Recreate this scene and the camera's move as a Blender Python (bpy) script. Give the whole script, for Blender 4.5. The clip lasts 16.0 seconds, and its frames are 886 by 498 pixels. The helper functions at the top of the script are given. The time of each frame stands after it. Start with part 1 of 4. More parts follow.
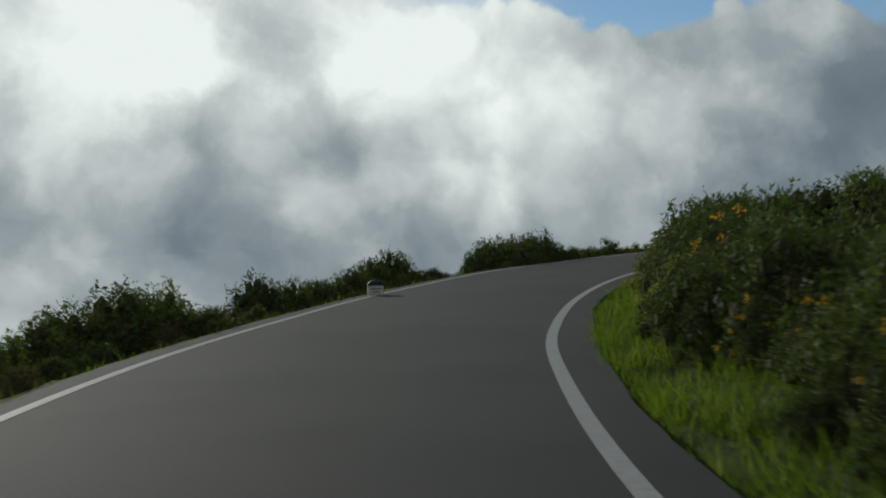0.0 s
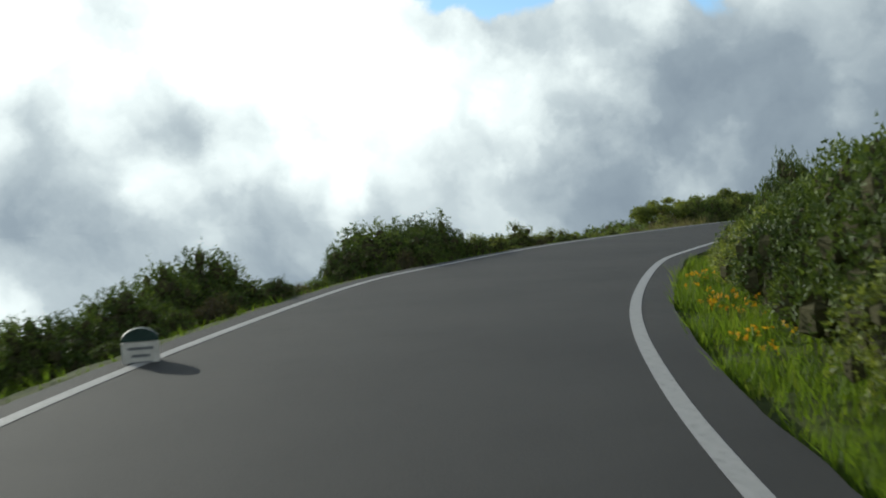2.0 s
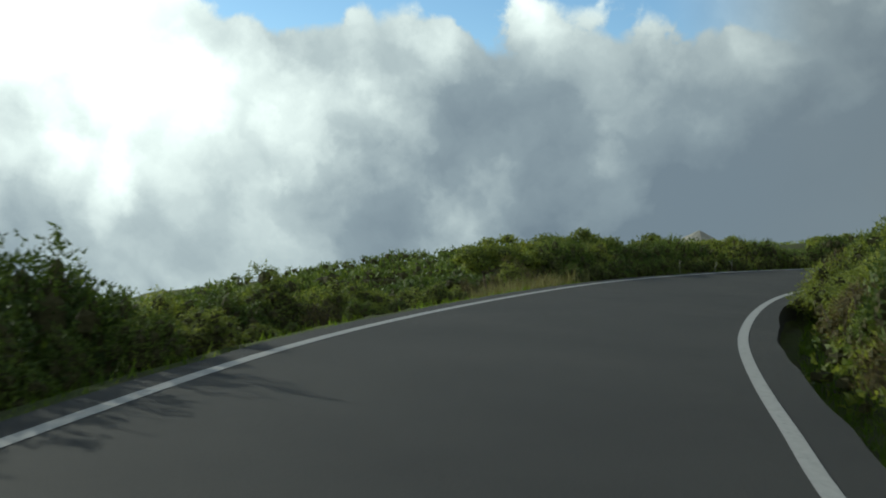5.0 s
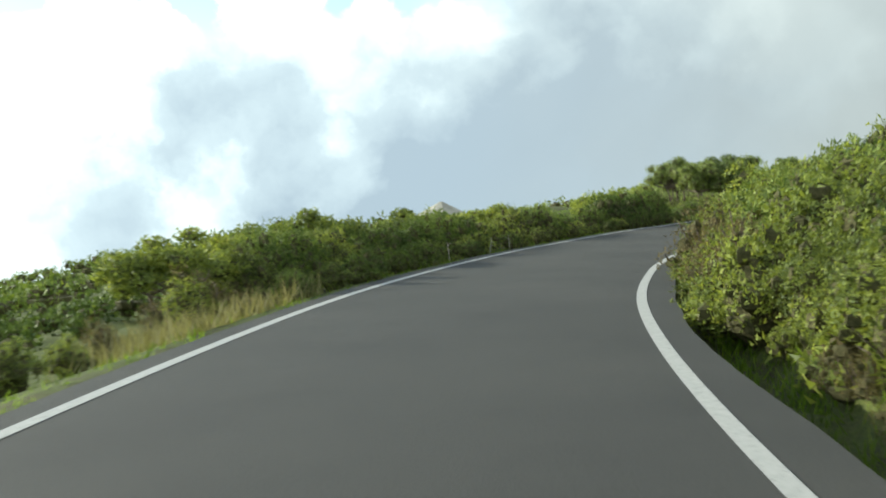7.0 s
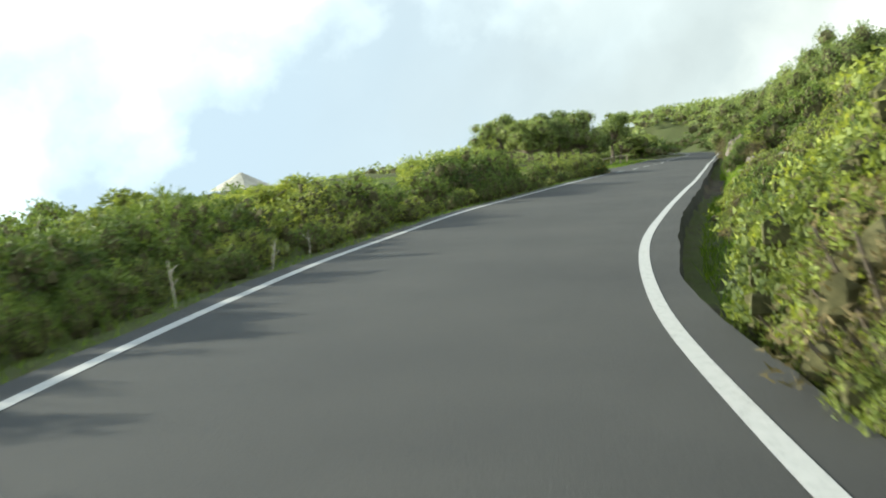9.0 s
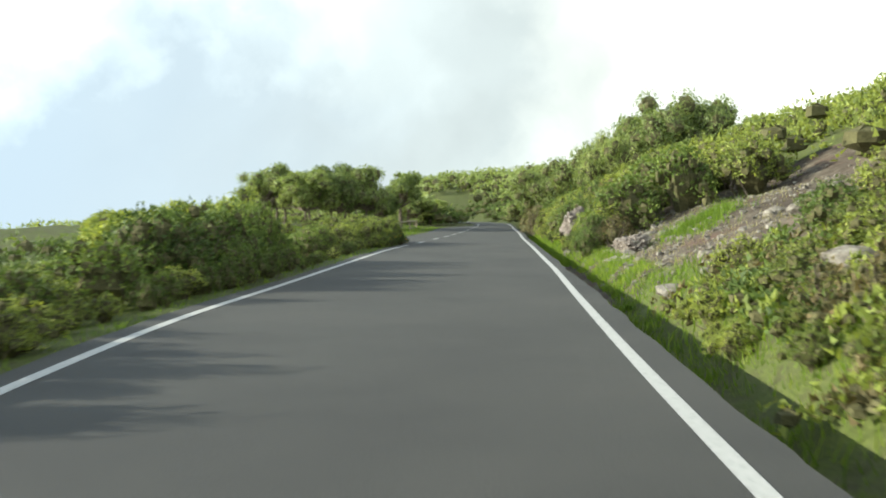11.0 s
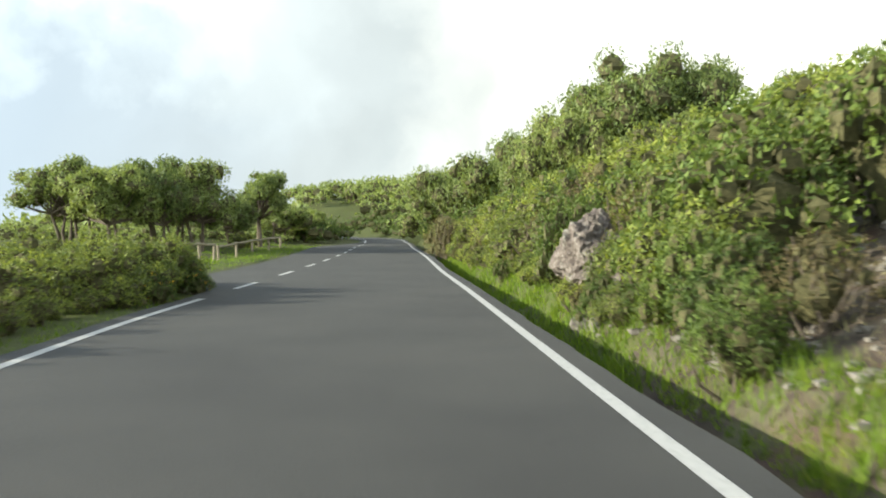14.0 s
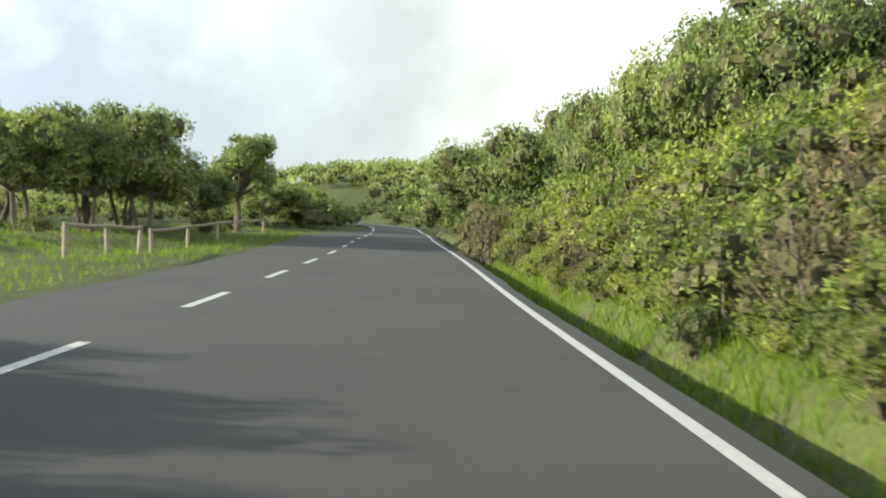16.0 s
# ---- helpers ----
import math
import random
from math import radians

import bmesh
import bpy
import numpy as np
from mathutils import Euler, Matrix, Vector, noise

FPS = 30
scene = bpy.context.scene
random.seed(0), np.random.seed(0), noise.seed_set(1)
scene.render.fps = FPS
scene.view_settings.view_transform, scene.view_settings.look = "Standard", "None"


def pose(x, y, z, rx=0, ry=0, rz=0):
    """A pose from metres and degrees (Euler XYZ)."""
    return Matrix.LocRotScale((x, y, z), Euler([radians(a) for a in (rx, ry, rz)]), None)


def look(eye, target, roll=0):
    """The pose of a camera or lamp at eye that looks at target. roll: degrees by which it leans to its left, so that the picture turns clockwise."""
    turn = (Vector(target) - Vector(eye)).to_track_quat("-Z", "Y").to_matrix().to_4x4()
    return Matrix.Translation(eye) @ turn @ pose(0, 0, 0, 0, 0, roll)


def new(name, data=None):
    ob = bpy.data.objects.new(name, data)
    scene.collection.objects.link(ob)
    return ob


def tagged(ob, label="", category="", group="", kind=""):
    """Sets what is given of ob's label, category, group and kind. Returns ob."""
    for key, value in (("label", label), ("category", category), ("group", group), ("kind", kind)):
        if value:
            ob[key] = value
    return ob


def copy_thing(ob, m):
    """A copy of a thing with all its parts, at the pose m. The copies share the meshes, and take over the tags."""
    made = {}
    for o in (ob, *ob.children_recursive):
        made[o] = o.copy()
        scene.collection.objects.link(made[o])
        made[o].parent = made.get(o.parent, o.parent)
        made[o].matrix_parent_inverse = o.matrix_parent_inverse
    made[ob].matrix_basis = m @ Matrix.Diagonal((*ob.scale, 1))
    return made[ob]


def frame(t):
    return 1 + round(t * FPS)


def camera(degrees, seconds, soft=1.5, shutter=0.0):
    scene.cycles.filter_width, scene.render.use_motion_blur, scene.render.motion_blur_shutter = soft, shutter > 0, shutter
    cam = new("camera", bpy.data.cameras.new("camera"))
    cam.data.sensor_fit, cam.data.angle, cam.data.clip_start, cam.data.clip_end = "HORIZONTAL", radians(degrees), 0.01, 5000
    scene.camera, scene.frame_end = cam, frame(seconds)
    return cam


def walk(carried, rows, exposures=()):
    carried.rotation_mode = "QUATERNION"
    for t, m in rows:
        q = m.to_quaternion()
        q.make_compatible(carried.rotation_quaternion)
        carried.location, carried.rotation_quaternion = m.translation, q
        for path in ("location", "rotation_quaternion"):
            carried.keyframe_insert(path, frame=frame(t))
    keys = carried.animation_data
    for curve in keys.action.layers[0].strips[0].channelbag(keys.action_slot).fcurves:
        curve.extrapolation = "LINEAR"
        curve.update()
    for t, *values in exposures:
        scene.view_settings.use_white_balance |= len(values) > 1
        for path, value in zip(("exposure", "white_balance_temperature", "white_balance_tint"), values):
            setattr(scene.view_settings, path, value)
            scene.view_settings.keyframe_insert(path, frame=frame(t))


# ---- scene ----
cam = camera(46.63, 16.0, soft=1.9, shutter=0.4)

PATH = [
    (0.0, pose(-3.18, 3.65, 1.307, 88.78, 2.59, -16.36)),
    (0.5, pose(-2.64, 6.62, 1.351, 87.32, 1.85, -17.11)),
    (1.0, pose(-1.91, 9.42, 1.327, 86.79, 2.57, -19.54)),
    (1.5, pose(-1.00, 12.10, 1.308, 87.14, 2.43, -22.17)),
    (2.0, pose(-0.01, 14.64, 1.281, 87.36, 2.76, -24.84)),
    (2.5, pose(0.98, 17.07, 1.264, 87.63, 1.27, -27.98)),
    (3.0, pose(2.10, 19.48, 1.259, 88.36, -1.11, -33.04)),
    (3.2, pose(2.56, 20.44, 1.259, 88.54, -0.88, -34.94)),
    (3.7, pose(3.84, 22.77, 1.270, 88.52, -1.13, -36.02)),
    (4.2, pose(5.26, 24.99, 1.291, 88.46, -1.69, -36.59)),
    (4.8, pose(7.13, 27.47, 1.315, 88.39, -2.38, -37.25)),
    (5.3, pose(8.79, 29.36, 1.325, 88.36, -2.63, -38.33)),
    (5.5, pose(9.47, 30.06, 1.323, 87.93, -2.09, -40.33)),
    (6.0, pose(11.19, 31.77, 1.315, 88.00, -0.20, -45.29)),
    (6.5, pose(13.07, 33.51, 1.305, 88.54, -0.10, -49.50)),
    (7.0, pose(15.17, 35.23, 1.291, 87.44, 1.97, -52.01)),
    (7.5, pose(17.44, 36.92, 1.274, 86.43, 4.19, -54.22)),
    (8.0, pose(19.86, 38.56, 1.258, 86.08, 5.36, -56.17)),
    (8.5, pose(22.47, 40.20, 1.285, 84.87, 5.64, -58.81)),
    (9.0, pose(25.21, 41.78, 1.294, 85.09, 3.85, -62.40)),
    (9.5, pose(28.09, 43.24, 1.310, 85.72, 2.81, -65.29)),
    (10.0, pose(31.23, 44.63, 1.325, 87.09, 0.05, -69.14)),
    (10.2, pose(32.50, 45.17, 1.329, 87.68, -0.62, -71.04)),
    (10.7, pose(35.74, 46.38, 1.325, 87.83, -0.42, -73.47)),
    (11.2, pose(39.09, 47.43, 1.310, 88.18, 0.05, -75.69)),
    (11.8, pose(43.29, 48.54, 1.292, 88.60, 0.61, -77.89)),
    (12.3, pose(46.95, 49.37, 1.290, 88.75, 0.82, -79.18)),
    (12.5, pose(48.46, 49.70, 1.296, 88.85, 0.77, -79.48)),
    (13.0, pose(52.27, 50.51, 1.314, 88.21, 0.63, -79.68)),
    (13.5, pose(56.08, 51.30, 1.314, 88.69, 0.85, -80.60)),
    (14.0, pose(59.86, 52.14, 1.295, 88.76, 0.11, -81.01)),
    (14.5, pose(63.61, 52.94, 1.316, 88.74, 1.12, -80.55)),
    (15.0, pose(67.29, 53.73, 1.316, 88.48, -0.57, -80.98)),
    (15.5, pose(70.91, 54.64, 1.291, 88.49, -1.73, -79.66)),
    (16.0, pose(74.39, 55.59, 1.284, 88.12, -2.65, -80.52)),
]
EXPOSURES = [(0.0, -1.5, 6200, 3), (1.0, -1.05, 6200, 3), (2.5, -0.5, 6200, 1), (3.2, -0.55, 6150, -3), (5.3, -0.75, 6150, -4), (6.0, -0.5, 6300, -2), (6.5, 0.2, 6500, 0), (7.0, 0.68, 6500, -3), (7.5, 1.1, 6500, -3), (10.0, 1.14, 6550, -2), (12.5, 1.14, 6600, 1), (16.0, 1.14, 6700, 2)]
walk(cam, PATH, EXPOSURES)

# ---- sky and sun ----
SUN_AZ = -14.0      # degrees from +y towards +x
SUN_EL = 16.5
world = bpy.data.worlds.new("sky")
scene.world = world
world.use_nodes = True


def cloud_colour(nt, toward, overhead=True):
    """The colour of cloud and sky in a direction, as nodes."""

    def node(kind, **kw):
        n = nt.nodes.new(kind)
        for k, v in kw.items():
            n.inputs[k].default_value = v
        return n

    def math_(op, a, b=None, clamp=False):
        n = nt.nodes.new("ShaderNodeMath")
        n.operation, n.use_clamp = op, clamp
        for i, v in enumerate((a, b)):
            if v is None:
                continue
            if isinstance(v, (int, float)):
                n.inputs[i].default_value = v
            else:
                nt.links.new(v, n.inputs[i])
        return n.outputs[0]

    def ramp(fac, stops):
        n = nt.nodes.new("ShaderNodeValToRGB")
        els = n.color_ramp.elements
        while len(els) < len(stops):
            els.new(0.5)
        for e, (p, c) in zip(els, stops):
            e.position, e.color = p, (*c, 1) if len(c) == 3 else c
        nt.links.new(fac, n.inputs[0])
        return n.outputs[0]

    def mix(fac, a, b):
        n = nt.nodes.new("ShaderNodeMix")
        n.data_type = "RGBA"
        nt.links.new(fac, n.inputs[0])
        nt.links.new(a, n.inputs[6])
        nt.links.new(b, n.inputs[7])
        return n.outputs[2]

    sep = node("ShaderNodeSeparateXYZ")
    nt.links.new(toward, sep.inputs[0])
    x, y, z = sep.outputs
    up = math_("MAXIMUM", z, 0.0)
    az = math_("ARCTAN2", x, y)                       # 0 ahead (+y), growing towards +x

    def smooth_(v, lo, hi):
        n = nt.nodes.new("ShaderNodeMapRange")
        n.interpolation_type = "SMOOTHSTEP"
        nt.links.new(v, n.inputs[0])
        n.inputs[1].default_value, n.inputs[2].default_value = lo, hi
        return n.outputs[0]

    # billows: warped cells with soft turbulence
    warp = node("ShaderNodeTexNoise", Scale=3.8, Detail=7.0, Roughness=0.58)
    nt.links.new(toward, warp.inputs["Vector"])
    wv = nt.nodes.new("ShaderNodeVectorMath")
    wv.operation = "MULTIPLY_ADD"
    nt.links.new(warp.outputs["Color"], wv.inputs[0])
    wv.inputs[1].default_value = (0.24, 0.24, 0.24)
    nt.links.new(toward, wv.inputs[2])

    def cells(scale):
        n = nt.nodes.new("ShaderNodeTexVoronoi")
        n.feature = "SMOOTH_F1"
        n.inputs["Scale"].default_value, n.inputs["Smoothness"].default_value = scale, 0.35
        nt.links.new(wv.outputs[0], n.inputs["Vector"])
        return n.outputs["Distance"]

    big = node("ShaderNodeTexNoise", Scale=2.9, Detail=7.0, Roughness=0.52)
    nt.links.new(wv.outputs[0], big.inputs["Vector"])
    puff = math_("ADD", math_("ADD", math_("MULTIPLY", cells(5.2), 0.48), math_("MULTIPLY", cells(12.0), 0.32)), math_("MULTIPLY", cells(25.0), 0.11))
    body = math_("SUBTRACT", 1.0, math_("MULTIPLY", puff, 1.55))
    sdir = (math.sin(radians(9)) * math.cos(radians(12)), math.cos(radians(9)) * math.cos(radians(12)), math.sin(radians(12)))
    dot = nt.nodes.new("ShaderNodeVectorMath")
    dot.operation = "DOT_PRODUCT"
    nt.links.new(toward, dot.inputs[0])
    dot.inputs[1].default_value = sdir
    glow = math_("POWER", math_("MAXIMUM", dot.outputs["Value"], 0.0), 14.0)
    lift = smooth_(z, -0.02, 0.22)
    shade = math_("ADD", math_("MULTIPLY", body, 0.75), math_("MULTIPLY", math_("SUBTRACT", big.outputs[0], 0.5), 1.9))
    shade = math_("ADD", shade, math_("MULTIPLY", lift, 0.46))
    shade = math_("ADD", shade, math_("MULTIPLY", glow, 0.24))
    low = nt.nodes.new("ShaderNodeVectorMath")
    low.operation = "DOT_PRODUCT"
    nt.links.new(toward, low.inputs[0])
    low.inputs[1].default_value = (math.sin(radians(-14)), math.cos(radians(-14)), 0.06)
    shade = math_("ADD", shade, math_("MULTIPLY", math_("POWER", math_("MAXIMUM", low.outputs["Value"], 0.0), 14.0), 0.45))
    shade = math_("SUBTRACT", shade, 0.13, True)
    cloud = ramp(shade, [(0.0, (0.74, 0.88, 1.08)), (0.25, (1.10, 1.26, 1.44)), (0.5, (1.95, 2.1, 2.2)), (0.75, (3.4, 3.5, 3.45)), (1.0, (5.4, 5.4, 5.2))])
    # pale veil of high cloud towards +x, whitest furthest round
    drift = math_("ADD", az, math_("ADD", math_("MULTIPLY", math_("SUBTRACT", big.outputs[0], 0.5), 0.7), math_("MULTIPLY", math_("SUBTRACT", body, 0.4), 0.12)))
    veil = ramp(smooth_(drift, 0.85, 2.0), [(0.0, (0.98, 1.06, 1.15)), (0.40, (0.90, 0.97, 1.03)), (0.60, (1.10, 1.12, 1.12)), (1.0, (2.1, 2.06, 1.98))])
    veil = mix(math_("MULTIPLY", math_("MULTIPLY", body, 0.7), math_("SUBTRACT", 1.0, lift), True), veil, ramp(big.outputs[0], [(0.35, (0.58, 0.76, 0.98)), (0.65, (1.25, 1.32, 1.36))]))
    streak = nt.nodes.new("ShaderNodeVectorMath")
    streak.operation = "SCALE"
    nt.links.new(veil, streak.inputs[0])
    nt.links.new(math_("ADD", 0.52, math_("ADD", math_("MULTIPLY", big.outputs[0], 0.62), math_("MULTIPLY", body, 0.30))), streak.inputs["Scale"])
    veil = streak.outputs[0]
    dim = nt.nodes.new("ShaderNodeVectorMath")
    dim.operation = "SCALE"
    nt.links.new(cloud, dim.inputs[0])
    nt.links.new(math_("SUBTRACT", 1.0, math_("MULTIPLY", smooth_(az, 0.45, 0.95), 0.06)), dim.inputs["Scale"])
    cloud = mix(smooth_(math_("ADD", az, math_("MULTIPLY", big.outputs[0], 0.3)), 0.95, 1.45), dim.outputs[0], veil)
    # blue above the cloud tops
    edge = math_("ADD", math_("MULTIPLY", math_("SUBTRACT", body, 0.35), -0.12), math_("SUBTRACT", z, 0.194))
    edge = math_("ADD", edge, math_("MULTIPLY", math_("SUBTRACT", big.outputs[0], 0.5), -0.15))
    gap = math_("MULTIPLY", smooth_(edge, 0.0, 0.014), math_("MULTIPLY", smooth_(az, 0.2, 0.45), math_("SUBTRACT", 1.0, smooth_(az, 0.84, 1.0))))
    if not overhead:
        return cloud
    sky = nt.nodes.new("ShaderNodeTexSky")
    sky.sky_type, sky.sun_disc = "NISHITA", False
    sky.sun_elevation, sky.sun_rotation = radians(SUN_EL), radians(SUN_AZ)
    sky.altitude, sky.air_density, sky.dust_density = 1200, 1.0, 0.5
    skyc = nt.nodes.new("ShaderNodeVectorMath")
    skyc.operation = "SCALE"
    nt.links.new(sky.outputs[0], skyc.inputs[0])
    skyc.inputs["Scale"].default_value = 0.46
    deep = nt.nodes.new("ShaderNodeVectorMath")
    deep.operation = "MULTIPLY"
    nt.links.new(skyc.outputs[0], deep.inputs[0])
    deep.inputs[1].default_value = (0.9, 1.0, 1.12)
    col = mix(gap, cloud, deep.outputs[0])
    # assumed overhead, unseen above the banks of cloud: thin high cloud and clear sky, dimmed so shadows deepen
    high = ramp(big.outputs[0], [(0.4, (0.85, 0.88, 0.90)), (0.6, (1.15, 1.15, 1.12))])
    high = mix(math_("ADD", 0.45, 0.0), high, skyc.outputs[0])
    return mix(smooth_(z, 0.36, 0.56), col, high)


SKY_STRENGTH = 0.46


def build_sky():
    nt = world.node_tree
    nt.nodes.clear()
    tc = nt.nodes.new("ShaderNodeTexCoord")
    bg = nt.nodes.new("ShaderNodeBackground")
    bg.inputs["Strength"].default_value = SKY_STRENGTH
    nt.links.new(cloud_colour(nt, tc.outputs["Generated"]), bg.inputs[0])
    out = nt.nodes.new("ShaderNodeOutputWorld")
    nt.links.new(bg.outputs[0], out.inputs[0])


build_sky()
sun = new("sun", bpy.data.lights.new("sun", "SUN"))
sun.data.energy, sun.data.angle, sun.data.color = 5.0, radians(0.7), (1.0, 0.93, 0.82)
sun_dir = Vector((math.sin(radians(SUN_AZ)) * math.cos(radians(SUN_EL)), math.cos(radians(SUN_AZ)) * math.cos(radians(SUN_EL)), math.sin(radians(SUN_EL))))
sun.matrix_world = look(sun_dir * 100, (0, 0, 0))


# ---- materials ----
def material(name, rough=0.9, spec=0.3):
    m = bpy.data.materials.new(name)
    m.use_nodes = True
    b = m.node_tree.nodes["Principled BSDF"]
    b.inputs["Roughness"].default_value = rough
    b.inputs["Specular IOR Level"].default_value = spec
    return m, m.node_tree, b


def noise_tex(nt, scale, detail=4.0, rough=0.6, coords="Object", vec=None):
    n = nt.nodes.new("ShaderNodeTexNoise")
    n.inputs["Scale"].default_value, n.inputs["Detail"].default_value, n.inputs["Roughness"].default_value = scale, detail, rough
    if vec is None:
        vec = nt.nodes.new("ShaderNodeTexCoord").outputs[coords]
    nt.links.new(vec, n.inputs["Vector"])
    return n.outputs[0]


def ramp_tex(nt, fac, stops):
    n = nt.nodes.new("ShaderNodeValToRGB")
    els = n.color_ramp.elements
    while len(els) < len(stops):
        els.new(0.5)
    for e, (p, c) in zip(els, stops):
        e.position, e.color = p, (*c, 1)
    nt.links.new(fac, n.inputs[0])
    return n.outputs[0]


def mix_tex(nt, fac, a, b, blend="MIX"):
    n = nt.nodes.new("ShaderNodeMix")
    n.data_type, n.blend_type = "RGBA", blend
    for i, v in ((0, fac), (6, a), (7, b)):
        if isinstance(v, (int, float)):
            n.inputs[i].default_value = v
        elif isinstance(v, tuple):
            n.inputs[i].default_value = (*v, 1)
        else:
            nt.links.new(v, n.inputs[i])
    return n.outputs[2]


def bump_tex(nt, bsdf, height, strength, dist):
    n = nt.nodes.new("ShaderNodeBump")
    n.inputs["Strength"].default_value, n.inputs["Distance"].default_value = strength, dist
    nt.links.new(height, n.inputs["Height"])
    nt.links.new(n.outputs[0], bsdf.inputs["Normal"])


def asphalt_material():
    m, nt, b = material("asphalt", 0.85, 0.35)
    grain = noise_tex(nt, 60, 3, 0.7)
    patch = noise_tex(nt, 0.35, 5, 0.6)
    c = ramp_tex(nt, grain, [(0.3, (0.028, 0.0275, 0.026)), (0.7, (0.062, 0.060, 0.055))])
    p = ramp_tex(nt, patch, [(0.3, (0.74, 0.74, 0.75)), (0.5, (0.97, 0.97, 0.96)), (0.7, (1.17, 1.15, 1.12))])
    nt.links.new(mix_tex(nt, 1.0, c, p, "MULTIPLY"), b.inputs["Base Color"])
    bump_tex(nt, b, grain, 0.5, 0.01)
    return m


def paint_material():
    m, nt, b = material("road_paint", 0.7, 0.3)
    wear = noise_tex(nt, 14, 6, 0.75)
    c = ramp_tex(nt, wear, [(0.30, (0.22, 0.215, 0.205)), (0.44, (0.38, 0.375, 0.36)), (0.8, (0.50, 0.49, 0.47))])
    nt.links.new(c, b.inputs["Base Color"])
    bump_tex(nt, b, wear, 0.4, 0.006)
    return m


def ground_material():
    m, nt, b = material("earth_and_grass", 0.95, 0.15)
    big = noise_tex(nt, 0.22, 6, 0.65)
    mid = noise_tex(nt, 1.6, 6, 0.7)
    fine = noise_tex(nt, 22, 4, 0.7)
    soil = ramp_tex(nt, mid, [(0.3, (0.036, 0.028, 0.022)), (0.5, (0.075, 0.059, 0.045)), (0.64, (0.12, 0.102, 0.078)), (0.75, (0.25, 0.23, 0.19))])
    soil = mix_tex(nt, ramp_tex(nt, noise_tex(nt, 0.7, 5, 0.6), [(0.52, (0, 0, 0)), (0.68, (0.7, 0.7, 0.7))]), soil, (0.100, 0.060, 0.043))
    soil = mix_tex(nt, 1.0, soil, ramp_tex(nt, noise_tex(nt, 34, 5, 0.75), [(0.3, (0.6, 0.6, 0.6)), (0.7, (1.4, 1.4, 1.4))]), "MULTIPLY")
    turf = ramp_tex(nt, fine, [(0.3, (0.035, 0.045, 0.014)), (0.7, (0.105, 0.125, 0.034))])
    f = ramp_tex(nt, big, [(0.46, (0, 0, 0)), (0.56, (1, 1, 1))])
    f2 = nt.nodes.new("ShaderNodeVertexColor")
    f2.layer_name = "turf"
    sepc = nt.nodes.new("ShaderNodeSeparateColor")
    nt.links.new(f2.outputs[0], sepc.inputs[0])
    add = nt.nodes.new("ShaderNodeMath")
    add.operation, add.use_clamp = "MULTIPLY_ADD", True
    nt.links.new(mid, add.inputs[0])
    add.inputs[1].default_value = 1.2
    sub = nt.nodes.new("ShaderNodeMath")
    sub.operation = "SUBTRACT"
    nt.links.new(sepc.outputs[0], sub.inputs[0])
    sub.inputs[1].default_value = 0.6
    nt.links.new(sub.outputs[0], add.inputs[2])
    edge = nt.nodes.new("ShaderNodeMapRange")
    edge.inputs[1].default_value, edge.inputs[2].default_value = 0.35, 0.65
    nt.links.new(add.outputs[0], edge.inputs[0])
    c = mix_tex(nt, edge.outputs[0], soil, turf)
    nt.links.new(c, b.inputs["Base Color"])
    bump_tex(nt, b, mid, 0.6, 0.15)
    return m


def leaf_material(name, stops, rough=0.6, trans=0.42):
    """Leaves: per-leaf and per-plant colour, light passing through."""
    m, nt, b = material(name, rough, 0.25)
    geo = nt.nodes.new("ShaderNodeNewGeometry")
    info = nt.nodes.new("ShaderNodeObjectInfo")
    patch = noise_tex(nt, 2.2, 3, 0.6)
    a = nt.nodes.new("ShaderNodeMath")
    a.operation = "MULTIPLY_ADD"
    nt.links.new(geo.outputs["Random Per Island"], a.inputs[0])
    a.inputs[1].default_value = 0.42
    s = nt.nodes.new("ShaderNodeMath")
    s.operation = "MULTIPLY_ADD"
    nt.links.new(info.outputs["Random"], s.inputs[0])
    s.inputs[1].default_value = 0.34
    s2 = nt.nodes.new("ShaderNodeMath")
    s2.operation = "MULTIPLY_ADD"
    nt.links.new(patch, s2.inputs[0])
    s2.inputs[1].default_value, s2.inputs[2].default_value = 1.0, -0.38
    nt.links.new(s2.outputs[0], s.inputs[2])
    nt.links.new(s.outputs[0], a.inputs[2])
    c = ramp_tex(nt, a.outputs[0], stops)
    nt.links.new(c, b.inputs["Base Color"])
    tr = nt.nodes.new("ShaderNodeBsdfTranslucent")
    bright = mix_tex(nt, 1.0, c, (1.25, 1.2, 0.7), "MULTIPLY")
    nt.links.new(bright, tr.inputs[0])
    mx = nt.nodes.new("ShaderNodeMixShader")
    mx.inputs[0].default_value = trans
    nt.links.new(b.outputs[0], mx.inputs[1])
    nt.links.new(tr.outputs[0], mx.inputs[2])
    nt.links.new(mx.outputs[0], nt.nodes["Material Output"].inputs[0])
    return m


def simple_material(name, dark, light, scale, rough=0.85, bump=0.3, dist=0.02, spec=0.2, metal=0.0):
    m, nt, b = material(name, rough, spec)
    b.inputs["Metallic"].default_value = metal
    n1 = noise_tex(nt, scale, 6, 0.7)
    n2 = noise_tex(nt, scale * 0.13, 3, 0.6)
    c = ramp_tex(nt, n1, [(0.3, dark), (0.7, light)])
    d = ramp_tex(nt, n2, [(0.3, (0.75, 0.74, 0.72)), (0.7, (1.1, 1.1, 1.08))])
    nt.links.new(mix_tex(nt, 1.0, c, d, "MULTIPLY"), b.inputs["Base Color"])
    if bump:
        bump_tex(nt, b, n1, bump, dist)
    return m


